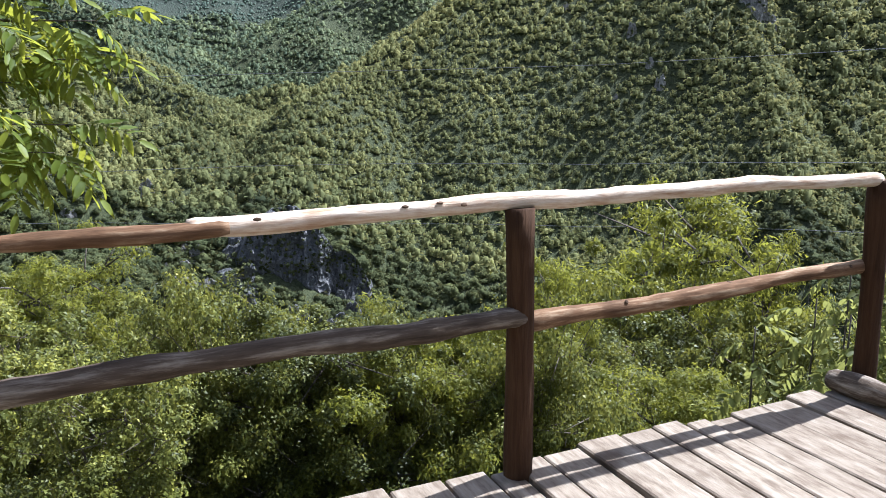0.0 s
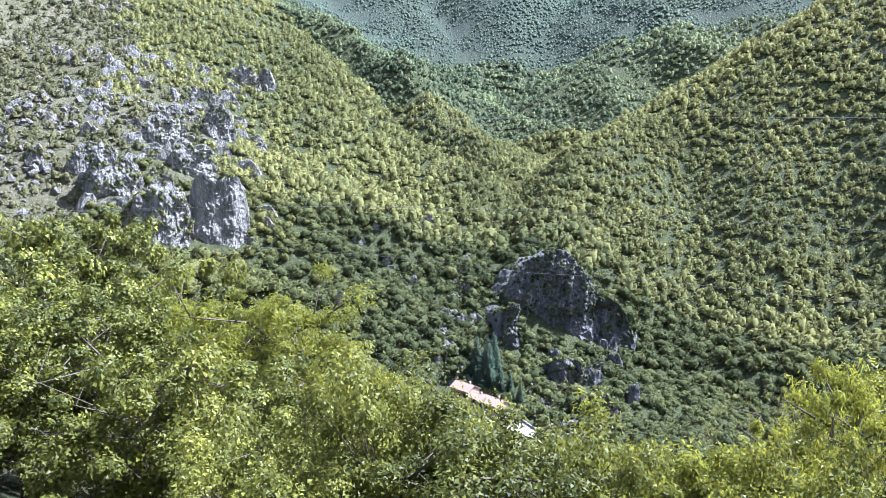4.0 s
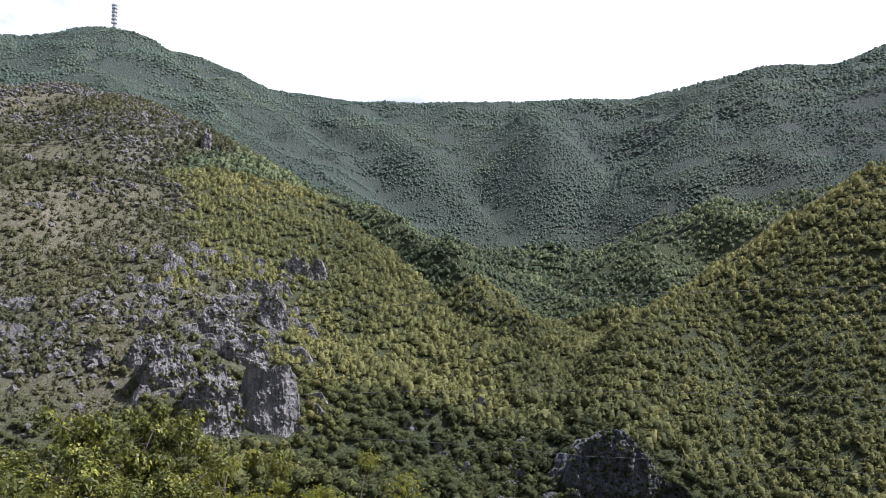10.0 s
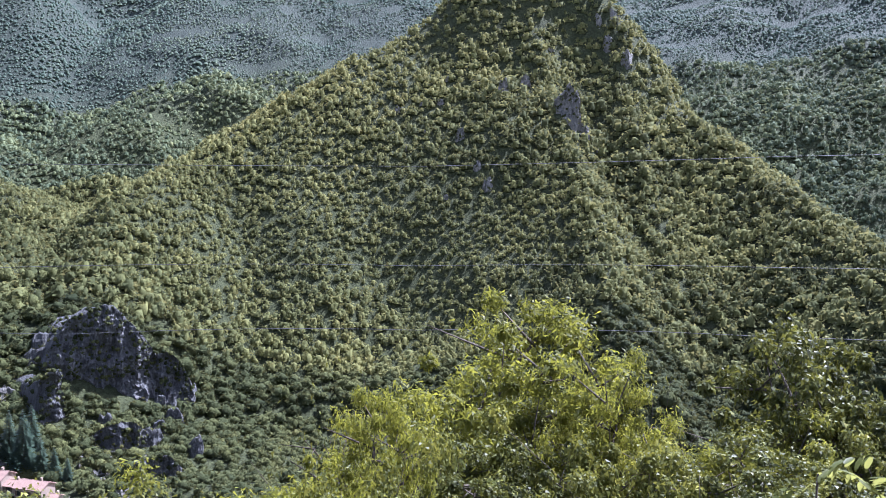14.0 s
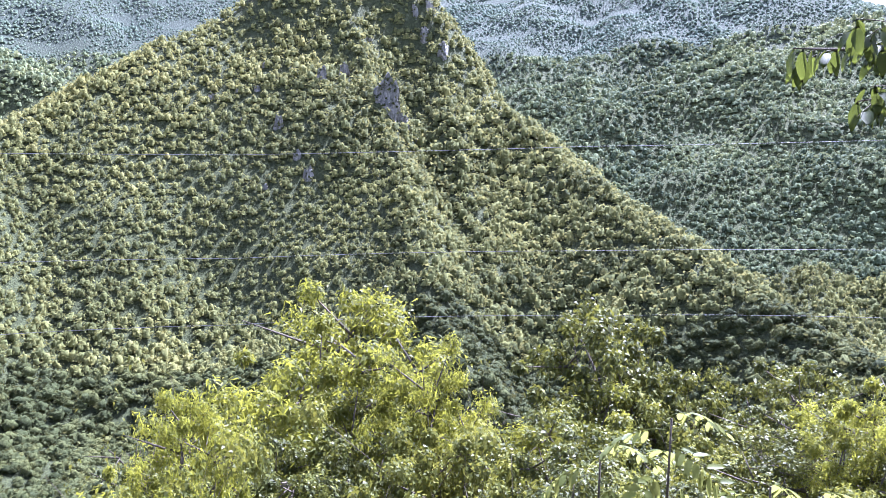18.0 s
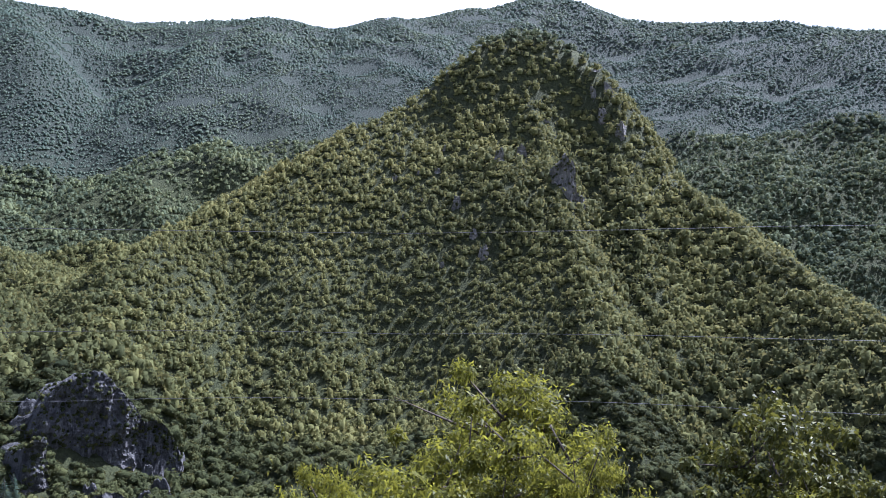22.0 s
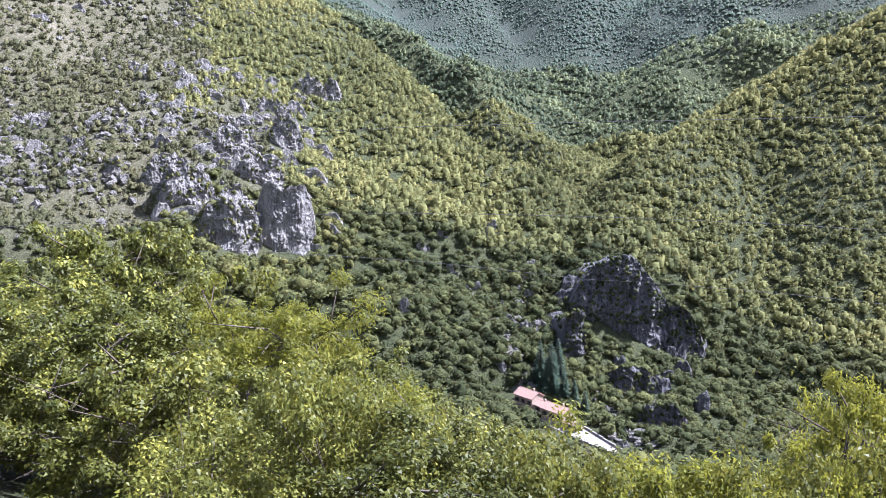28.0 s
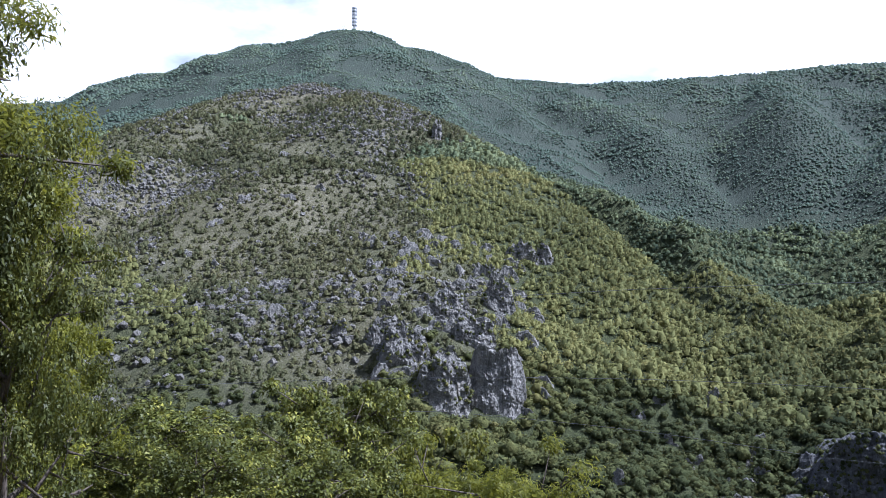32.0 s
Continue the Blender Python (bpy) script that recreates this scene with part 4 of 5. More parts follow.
def gable(l, w, e, r):
    """Walls with gables: length along x, width along y, eaves and ridge heights."""
    v = np.array([(-l, -w, 0), (l, -w, 0), (l, w, 0), (-l, w, 0), (-l, -w, e), (l, -w, e), (l, w, e), (-l, w, e), (-l, 0, r), (l, 0, r)], float)
    f = [(0, 1, 5, 4), (2, 3, 7, 6), (1, 2, 6, 5), (3, 0, 4, 7), (5, 6, 9, 9), (7, 4, 8, 8)]
    return v, f


def gable_mesh(l, w, e, r):
    bm = bmesh.new()
    v, f = gable(l, w, e, r)
    vs = [bm.verts.new(p) for p in v]
    for q in f:
        bm.faces.new([vs[k] for k in dict.fromkeys(q)])
    me = bpy.data.meshes.new("wall")
    bm.to_mesh(me)
    bm.free()
    me.materials.append(M_RENDER)
    return me


def farmhouse(at, turn, l, w, e, r, windows, label):
    h = new("farmhouse")
    h.matrix_basis = pose(*at, 0, 0, turn)
    tagged(h, label, "house", "farm buildings in the gorge")
    part("wall", gable_mesh(l, w, e, r), h)
    for side in (-1, 1):
        run = math.hypot(w + 0.5, r - e)
        roof = part("roof", mesh_from("roof", *box((-l - 0.4, 0, 0), (l + 0.4, run, 0.18)), M_TILE), h, "faded terracotta tile roof",
                    pose(0, side * (w + 0.5), e - 0.2, math.degrees(math.atan2(r - e + 0.2, w + 0.5)), 0, 0 if side < 0 else 180))
        n = int(l * 2.4)
        for k in range(n):
            x = -l - 0.3 + (k + 0.5) * (2 * l + 0.6) / n
            v, f = tube([(x, 0, 0.19), (x, run, 0.19)], [0.11, 0.11], 6)
            part("tile_row", mesh_from("tile_row", v, f, M_TILE), roof)
    for k in range(windows):
        x = -l + (k + 0.5) * 2 * l / windows
        win = part("window", mesh_from("window", *box((-0.55, -0.05, -0.75), (0.55, 0.03, 0.75)), M_PANE), h, "", pose(x, -w - 0.01, e * 0.6))
        for sx in (-1, 1):
            part("shutter", mesh_from("shutter", *box((-0.28, -0.05, -0.8), (0.28, 0.03, 0.8)), M_SHUTTER), win, "", pose(sx * 0.86, -0.06, 0))
    part("chimney", mesh_from("chimney", *box((-0.35, -0.35, r - 1.2), (0.35, 0.35, r + 0.9)), M_RENDER), h, "", pose(l * 0.4, 0.6, 0))
    return h


farmhouse((-87.5, 274.5, -101.3), -24, 4.4, 3.2, 4.6, 6.4, 3, "small farmhouse with a faded terracotta roof")
farmhouse((-81.5, 272.0, -101.9), -24, 2.4, 2.4, 3.2, 4.3, 1, "lean-to shed between the farmhouses")
farmhouse((-74.5, 268.5, -102.8), -24, 5.0, 3.2, 4.4, 6.0, 3, "long plastered farmhouse with a terracotta roof")
farmhouse((-67.5, 264.0, -103.2), -24, 1.8, 1.8, 2.4, 3.3, 1, "low outhouse beside the yard wall")


def yard_strip():
    a, b = YARD
    t = np.linspace(0.28, 1.15, 30)
    mid = a[None, :] + (b - a)[None, :] * t[:, None]
    n = np.array((0.447, 0.894, 0))
    wide = np.interp(t, (0.28, 0.5, 0.75, 1.15), (7.5, 6.5, 3.2, 2.6))[:, None]
    l, r = mid - n * wide * 0.9, mid + n * wide * 0.7
    rows = [(p[0], p[1], p[2] + 0.12 * 1) for p in l] + [(p[0], p[1], p[2] + 0.12) for p in r]
    low = [(x, y, z - 1.2) for x, y, z in rows]
    k = len(t)
    f = [(i, i + 1, k + i + 1, k + i) for i in range(k - 1)]
    f += [(2 * k + i, 2 * k + i + 1, i + 1, i) for i in range(k - 1)] + [(k + i, k + i + 1, 3 * k + i + 1, 3 * k + i) for i in range(k - 1)]
    tagged(new("road", mesh_from("road", np.array(rows + low), np.array(f), M_GRAVEL)), "pale concrete farm track and yard", "road", kind="structure")
    wall = tagged(new("yard_wall"), "low dark stone wall along the farm track", "wall")
    for side, edge in ((-1, l), (1, r)):
        for i in range(2, k - 1):
            p, q = Vector(edge[i]), Vector(edge[i + 1])
            run = (q - p).length
            m = Matrix.Translation(p) @ Matrix.Rotation(math.atan2(q.y - p.y, q.x - p.x), 4, "Z")
            if side < 0 or 6 < i < 20:
                part("wall_block", mesh_from("wall_block", *box((0, -0.3, -2.5 if side < 0 else -0.4), (run * 0.97, 0.3, 0.75 + 0.08 * (i % 3))), M_STONEWALL), wall, "", m)


yard_strip()


def spruce(at, tall, seed):
    rng = np.random.default_rng(seed)
    ob = new("spruce")
    ob.matrix_basis = pose(*at)
    tagged(ob, "tall dark spruce beside the farmhouse", "tree", "spruces by the farm")
    v, f = tube([(0, 0, -1), (0, 0, tall * 0.5), (0, 0, tall)], [tall * 0.016, tall * 0.010, 0.03], 8)
    part("trunk", mesh_from("trunk", v, f, M_BARK, True), ob)
    tri = []
    for tier in np.linspace(0.06, 0.985, 34):
        reach = tall * 0.23 * (1 - tier) ** 0.8 + 0.25
        for k in range(13):
            a = rng.uniform(0, 6.283)
            r = reach * rng.uniform(0.7, 1.1)
            z = tall * (tier + rng.uniform(-0.012, 0.012))
            d = np.array((math.cos(a), math.sin(a), 0))
            s = np.array((-d[1], d[0], 0))
            for c in range(4):
                p = d * r * (0.25 + 0.22 * c) + (0, 0, z - r * 0.1 * c)
                w = r * 0.26 * (1 - 0.15 * c)
                tri.append((p + s * w - (0, 0, w * 0.4), p - s * w - (0, 0, w * 0.4), p + d * r * 0.32 - (0, 0, r * 0.06)))
    tv = np.array(tri).reshape(-1, 3)
    part("crown", mesh_from("crown", tv, np.arange(len(tv)).reshape(-1, 3), M_NEEDLE), ob)


for k, (az, d, tall) in enumerate(((16.5, 296, 23), (15.5, 292, 15), (14.7, 290, 12), (17.3, 303, 17), (13.9, 288, 9), (16.0, 305, 18))):
    spruce(on_ground(az, d), tall, k)


# ---- the mast on the summit ----
def build_mast():
    p = on_ground(46.75, 1996)
    mast = new("radio_mast")
    mast.matrix_basis = pose(p.x, p.y, p.z - 3) @ Matrix.Diagonal((1.3, 1.3, 1.14, 1))
    tagged(mast, "tall pale telecom tower with stacked antenna platforms", "tower")
    part("shaft", mesh_from("shaft", *spun([(0.1, 0), (3.6, 0), (2.4, 14), (2.2, 62), (0.1, 62.2)], 14), M_DISH, True), mast)
    for k, z in enumerate((22, 30, 38, 46, 54)):
        ring = part("platform", mesh_from("platform", *spun([(2.3, z), (5.4, z + 0.4), (5.4, z + 1.9), (2.3, z + 2.4)], 16), M_STEEL), mast)
        for q in range(7):
            a = q * 0.898 + k
            v, f = spun([(0.05, -0.9), (1.5, -0.7), (1.5, 0.7), (0.05, 0.9)], 10)
            part("antenna_drum", mesh_from("antenna_drum", v, f, M_DISH), ring, "white antenna drum", pose(4.6 * math.cos(a), 4.6 * math.sin(a), z + 3.8, 90, 0, math.degrees(a) + 90))
    part("crown_platform", mesh_from("crown_platform", *spun([(2.0, 60), (5.6, 61), (5.6, 64), (2.0, 64.2)], 16), M_STEEL), mast)
    q = on_ground(47.55, 1990)
    pylon = new("lattice_pylon")
    pylon.matrix_basis = pose(q.x, q.y, q.z - 2, 0, 0, 47)
    tagged(pylon, "slim steel lattice pylon with a forked head", "pylon")
    for a, b in (((-3.5, 0), (-0.8, 17)), ((3.5, 0), (0.8, 17)), ((-0.8, 17), (-4.5, 27)), ((0.8, 17), (4.5, 27)), ((-4.5, 27), (4.5, 27)), ((-2.7, 5), (1.7, 11)), ((2.7, 5), (-1.7, 11)), ((-1.7, 11), (0.8, 17)), ((1.7, 11), (-0.8, 17))):
        v, f = tube([(a[0], 0, a[1]), (b[0], 0, b[1])], [0.35, 0.35], 6)
        part("strut", mesh_from("strut", v, f, M_STEEL), pylon)


build_mast()


# ---- power lines across the gorge ----
def wire(rows, drop):
    pts = []
    for (a0, e0), (a1, e1) in zip(rows[:-1], rows[1:]):
        for t in np.linspace(0, 1, 12, endpoint=False):
            a = a0 + (a1 - a0) * t
            e = e0 + (e1 - e0) * t
            d = 62 / math.cos(radians((a + 10) * 0.62))
            p = VIEW + polar(a, d)
            pts.append((p[0], p[1], EYE_Z + d * math.tan(radians(e)) + drop))
    v, f = tube(pts, [0.018] * len(pts), 5)
    tagged(new("power_line", mesh_from("power_line", v, f, M_WIRE, True)), "thin grey overhead wire spanning the gorge", "wire", "overhead wires")


M_WIRE = plain("weathered cable", (0.14, 0.14, 0.15), 0.6, 2.0, 0.3)
wire(((66, -1.2), (40, -0.6), (26, 0.2), (14, 0.6), (-10, 1.2), (-35, 2.4), (-62, 3.2)), 0)
wire(((66, -6.6), (40, -6.2), (26, -6.1), (14, -6.1), (-10, -6.1), (-35, -5.1), (-62, -3.6)), 0)
wire(((66, -8.8), (40, -8.6), (26, -9.6), (14, -10.6), (-10, -10.8), (-35, -9.8), (-62, -7.8)), 0)


# ---- trees and bushes below the deck ----
def leaf_cloud(centres, spread, count, length, width, rng, flat=0.6):
    """Small pointed leaves in clumps, a triangle each; they face up and out of their clump."""
    which = rng.integers(0, len(centres), count)
    size = rng.uniform(0.45, 1.35, len(centres))[which][:, None] * spread
    o = rng.normal(0, 1, (count, 3))
    o /= np.linalg.norm(o, axis=1)[:, None] + 1e-6
    o[:, 2] = o[:, 2] * 0.95 + 0.08
    o *= (rng.random(count) ** 0.42 * rng.choice((0.8, 1.0, 1.25), count))[:, None]
    p = centres[which] + o * size * (1, 1, flat)
    up = o * (0.9, 0.9, 0.5) + (0, 0, 0.7) + rng.normal(0, 0.5, (count, 3))
    up /= np.linalg.norm(up, axis=1)[:, None]
    d = np.cross(up, rng.normal(0, 1, (count, 3)))
    d = d / (np.linalg.norm(d, axis=1)[:, None] + 1e-6) + (0, 0, -0.25)
    s = np.cross(d, up)
    s /= np.linalg.norm(s, axis=1)[:, None] + 1e-6
    l = (length * rng.uniform(0.6, 1.25, count))[:, None]
    w = (width * rng.uniform(0.7, 1.2, count))[:, None]
    v = np.stack([p - s * w * 0.5, p + s * w * 0.5 - d * l * 0.1, p + d * l], 1).reshape(-1, 3)
    return v, np.arange(count * 3).reshape(-1, 3)


def tree_model(name, tall, spread, stems, limbs, leaves, length, width, material, seed, open_=0.5, foot=0.25, clusters=4):
    """Trunks with limbs, and a crown of leaf clusters along them. Returns trunk and crown meshes."""
    rng = np.random.default_rng(seed)
    wood, tips = [], []
    for s in range(stems):
        lean = rng.normal(0, 0.10 if stems == 1 else 0.34, 2) * tall * 0.5
        hh = np.linspace(-0.12, 0.86 if stems == 1 else rng.uniform(0.6, 0.9), 9) * tall
        q = np.clip(hh / tall, 0, 1)
        tr = np.stack([lean[0] * q + 0.02 * tall * np.sin(q * 5 + s), lean[1] * q + 0.02 * tall * np.cos(q * 6 + s), hh], -1)
        base = tall * (0.018 if stems == 1 else 0.011)
        wood.append(tube(tr, base * (1.05 - 1.02 * q / q[-1]), 6))
        tips.append(tr[-1:])
        for k in range(limbs):
            t = rng.uniform(foot, 0.95)
            o = np.array([np.interp(t * tr[-1, 2], tr[:, 2], tr[:, a]) for a in range(3)])
            a = k * 2.4 + rng.uniform(-0.5, 0.5) + s
            reach = spread * (1 - 0.55 * abs(t - 0.45) / 0.55) * rng.uniform(0.6, 1.1)
            rise = rng.uniform(0.15, 0.75) * reach
            e = o + (math.cos(a) * reach, math.sin(a) * reach, rise)
            m = (o + e) / 2 + rng.normal(0, 0.08 * reach, 3)
            tt = np.linspace(0, 1, 7)[:, None]
            li = o * (1 - tt) ** 2 + 2 * m * tt * (1 - tt) + e * tt ** 2
            wood.append(tube(li[::2], base * 0.45 * (1.05 - 0.9 * tt[::2, 0]), 4))
            tips.append(li[[4, 6]])
            for j in range(clusters):
                b = li[rng.integers(2, 6)]
                e2 = b + rng.normal(0, 0.26, 3) * spread * (1, 1, 0.7) + (0, 0, 0.1 * spread)
                tt2 = np.linspace(0, 1, 4)[:, None]
                l2 = b * (1 - tt2) + e2 * tt2 + rng.normal(0, 0.02 * spread, (4, 3))
                wood.append(tube(l2[[0, 3]], base * 0.2 * (1.1 - 0.9 * tt2[[0, 3], 0]), 4))
                tips.append(l2[-1:])
    n = int(40 - 16 * open_)
    shell = rng.normal(0, 1, (n, 3))
    shell[:, 2] = np.abs(shell[:, 2]) * 1.1 - 0.45
    shell /= np.linalg.norm(shell, axis=1)[:, None]
    mid = 0.56 if stems == 1 else 0.48
    shell = shell * (spread * 0.86, spread * 0.86, tall * (0.95 - mid)) * rng.uniform(0.62, 1.0, (n, 1)) + (0, 0, tall * mid)
    tips = np.vstack(tips)
    tips = tips[rng.permutation(len(tips))[: int(60 + 24 * open_)]]
    deep = shell[rng.integers(0, n, 40)] * (0.5, 0.5, 0.88) + rng.normal(0, 0.08 * spread, (40, 3))
    core = leaf_cloud(deep, spread * 0.2, leaves // 8, length, width * 1.2, rng)
    v, f = leaf_cloud(np.vstack([tips, shell]), spread * 0.128 * (1.25 - 0.35 * open_), leaves, length, width * 1.2, rng, 0.72)
    v, f = join([(v, f), core])
    wv, wf = join(wood)
    return mesh_from("trunk", wv, wf, M_BARK, True), mesh_from("crown", v, f, material)


def tree_models(leaves, size):
    """The kinds of trees, with so many leaves of such a size each."""
    def make(n, kind, tall, spread, stems, limbs, length, width, material, seed, open_, foot, clusters=4):
        return [(tree_model(kind, tall, spread, stems, limbs, leaves, length * size, width * size, material, seed + k, open_, foot, clusters), tall, spread) for k in range(n)]
    return {
        "ash_tree": make(2, "ash", 8, 3.0, 1, 13, 0.22, 0.062, M_ASH, 1, 0.62, 0.35),
        "oak_tree": make(2, "oak", 8, 3.0, 1, 17, 0.17, 0.11, M_OAK, 11, 0.35, 0.2),
        "hazel_bush": make(2, "hazel", 4, 2.3, 6, 5, 0.13, 0.09, M_HAZEL, 21, 0.4, 0.15, 3),
        "ash_bush": make(2, "sapling", 4, 1.9, 4, 5, 0.17, 0.055, M_ASH, 31, 0.5, 0.15, 3),
    }


MODELS, CLOSE_MODELS, NEXT_MODELS = tree_models(21000, 0.76), tree_models(26000, 0.60), tree_models(34000, 0.47)
LABELS = {"ash_tree": "airy yellow-green ash tree on the slope below the deck", "oak_tree": "dark green oak with a dense leafy crown",
          "hazel_bush": "dense olive-green hazel bush on the slope", "ash_bush": "bright yellow-green ash thicket on the slope"}


def plant(kind, az, d, top, radius, seed):
    """A tree by azimuth and distance from the rail, the elevation of its top and its crown's radius."""
    rng = random.Random(seed)
    p = on_ground(az, d)
    tall = EYE_Z + d * math.tan(radians(top)) - p.z
    if tall < 1.2:
        return
    (trunk, crown), h, r = rng.choice((MODELS if d > 24 or kind not in CLOSE_MODELS else CLOSE_MODELS if d > 13 else NEXT_MODELS)[kind])
    ob = new(kind)
    ob.matrix_basis = pose(p.x, p.y, p.z, 0, 0, rng.uniform(0, 360)) @ Matrix.Diagonal((radius / r, radius / r, tall / h, 1))
    tagged(ob, LABELS[kind], "tree" if "tree" in kind else "bush", kind.replace("_", " ") + "s below the deck")
    part("trunk", trunk, ob)
    part("crown", crown, ob)


for k, row in enumerate((("ash_tree", -15.8, 23.5, -5.6, 5.0), ("oak_tree", -36.8, 31, -6.3, 4.3), ("oak_tree", -42, 29, -11.0, 3.0), ("oak_tree", 46.5, 31, -5.0, 3.2), ("oak_tree", 51, 27, -6.6, 3.2),
                         ("ash_tree", 33, 21, -10.8, 3.0), ("ash_tree", 38.5, 26, -10.6, 3.0), ("ash_tree", 75, 12, 26, 3.0), ("oak_tree", 71.5, 11.5, 22, 2.0), ("oak_tree", 67.0, 11.0, 11, 1.5), ("ash_tree", 68.5, 13.5, 11, 1.9), ("ash_tree", 67, 15, 3.2, 2.0), ("oak_tree", 60, 22, -6.2, 3.2), ("oak_tree", 56, 19, -7.4, 2.6),
                         ("ash_tree", -5.5, 16, -13.2, 1.9), ("ash_tree", -23.5, 21, -11.5, 2.4), ("oak_tree", -50.5, 27, -11.0, 2.6), ("ash_tree", -55, 20, -9.5, 2.4))):
    plant(*row, 100 + k)
for k, row in enumerate((("hazel_bush", 27.5, 10, -16.4, 2.0), ("hazel_bush", 24, 9.6, -18.0, 2.0), ("oak_tree", 20.4, 9.2, -18.6, 2.2), ("hazel_bush", 17.2, 9.4, -20.8, 1.9), ("ash_bush", 14.4, 9.0, -23.0, 1.9), ("hazel_bush", 11.4, 9.6, -23.8, 1.9),
                         ("ash_bush", 8.0, 9.0, -23.6, 1.9), ("hazel_bush", 5.0, 9.4, -21.4, 1.9), ("ash_bush", 1.6, 9.8, -20.6, 2.0), ("hazel_bush", -2.0, 9.0, -19.6, 1.9))):
    plant(*row, 200 + k)
ENVELOPE = ((70, -8), (57, -8), (52, -7.5), (46, -8), (42, -9.5), (38, -12), (33, -13), (28.5, -13.5), (27, -15.5), (22, -18.6), (19, -20), (16, -21.8), (12, -25), (8.5, -23.8), (5, -22), (1, -22.5),
            (-2, -19.5), (-5, -16), (-12, -14), (-20, -14), (-25, -13), (-29, -13.2), (-33, -12), (-37.5, -12), (-41, -13), (-45, -14), (-51, -12.5), (-62, -12))
ENV_AZ, ENV_EL = [e[0] for e in ENVELOPE][::-1], [e[1] for e in ENVELOPE][::-1]


def fill_slope():
    rng = random.Random(77)
    seed = 300
    for d, step, under in ((9.5, 16, 10), (14, 12, 5.5), (20, 9.5, 2.2), (28, 8, 0.5), (40, 7, 0.0), (57, 6, 0.8)):
        az = -60 + rng.uniform(0, step)
        while az < 68:
            dd = d * rng.uniform(0.88, 1.12)
            top = float(np.interp(az, ENV_AZ, ENV_EL)) - under - rng.uniform(-0.6, 2.8)
            if az > 50 and dd < 12:
                az += step
                continue
            p = on_ground(az, dd)
            tall = EYE_Z + dd * math.tan(radians(top)) - p.z
            if tall > 11:
                top = math.degrees(math.atan((p.z + rng.uniform(8, 11) - EYE_Z) / dd))
                tall = 10
            kind = rng.choice(("hazel_bush", "hazel_bush", "ash_bush" if az < 34 else "hazel_bush", "oak_tree")) if tall < 6 else rng.choice(("oak_tree", "oak_tree", "ash_tree" if az < 40 else "oak_tree", "hazel_bush"))
            plant(kind, az, dd, top, min(max(tall * 0.52, 1.7), 0.6 * step * 0.0175 * d * 1.25 + 0.5), seed)
            seed += 1
            az += step * rng.uniform(0.8, 1.2)


fill_slope()


# ---- branches close to the rail ----
def leaf_blade(length, width, fold=0.22, droop=0.12):
    """A pointed leaf along +x with a folded midrib: (verts, triangles)."""
    st = ((0.0, 0.0), (0.22, 0.72), (0.45, 1.0), (0.72, 0.66), (1.0, 0.0))
    v, f = [], []
    for t, w in st:
        z = -droop * length * t * t
        v += [(t * length, -w * width / 2, z + fold * w * width / 2), (t * length, 0, z), (t * length, w * width / 2, z + fold * w * width / 2)]
    for k in range(4):
        a = k * 3
        for c in (0, 1):
            f += [(a + c, a + c + 1, a + c + 4), (a + c, a + c + 4, a + c + 3)]
    return np.array(v), np.array(f)


def moved(piece, m):
    v, f = piece
    r = np.array(m.to_3x3())
    return v @ r.T + np.array(m.translation), f


def compound_leaf(length, pairs, blade, width, seed):
    """A feathery leaf: a bent stalk with leaflets in pairs and one at the end."""
    rng = random.Random(seed)
    pts = [(length * t, 0, 0.10 * length * math.sin(t * 2.6) - 0.30 * length * t * t) for t in np.linspace(0, 1, 8)]
    v, f = tube(pts, np.linspace(0.0022, 0.0010, 8), 4)
    pieces = [(v, np.vstack([f[:, [0, 1, 2]], f[:, [0, 2, 3]]]))]
    for k in range(pairs):
        t = 0.25 + 0.72 * k / pairs
        x, z = length * t, 0.10 * length * math.sin(t * 2.6) - 0.30 * length * t * t
        for side in (-1, 1):
            size = blade * (0.8 + 0.35 * math.sin(3.0 * t)) * rng.uniform(0.9, 1.1)
            pieces.append(moved(leaf_blade(size, width * rng.uniform(0.85, 1.1)), pose(x, 0, z, rng.uniform(-25, 25), rng.uniform(5, 40), side * rng.uniform(48, 72))))
    pieces.append(moved(leaf_blade(blade, width), pose(*pts[-1], 0, 30, 0)))
    return join(pieces)


def limb(points, r0, r1, n=14):
    """A smooth branch through points."""
    p = np.array(points, float)
    s = np.linspace(0, len(p) - 1, n)
    q = np.stack([np.interp(s, np.arange(len(p)), p[:, k]) for k in range(3)], -1)
    for _ in range(2):
        q[1:-1] = (q[:-2] + 2 * q[1:-1] + q[2:]) / 4
    return q, np.linspace(r0, r1, n)


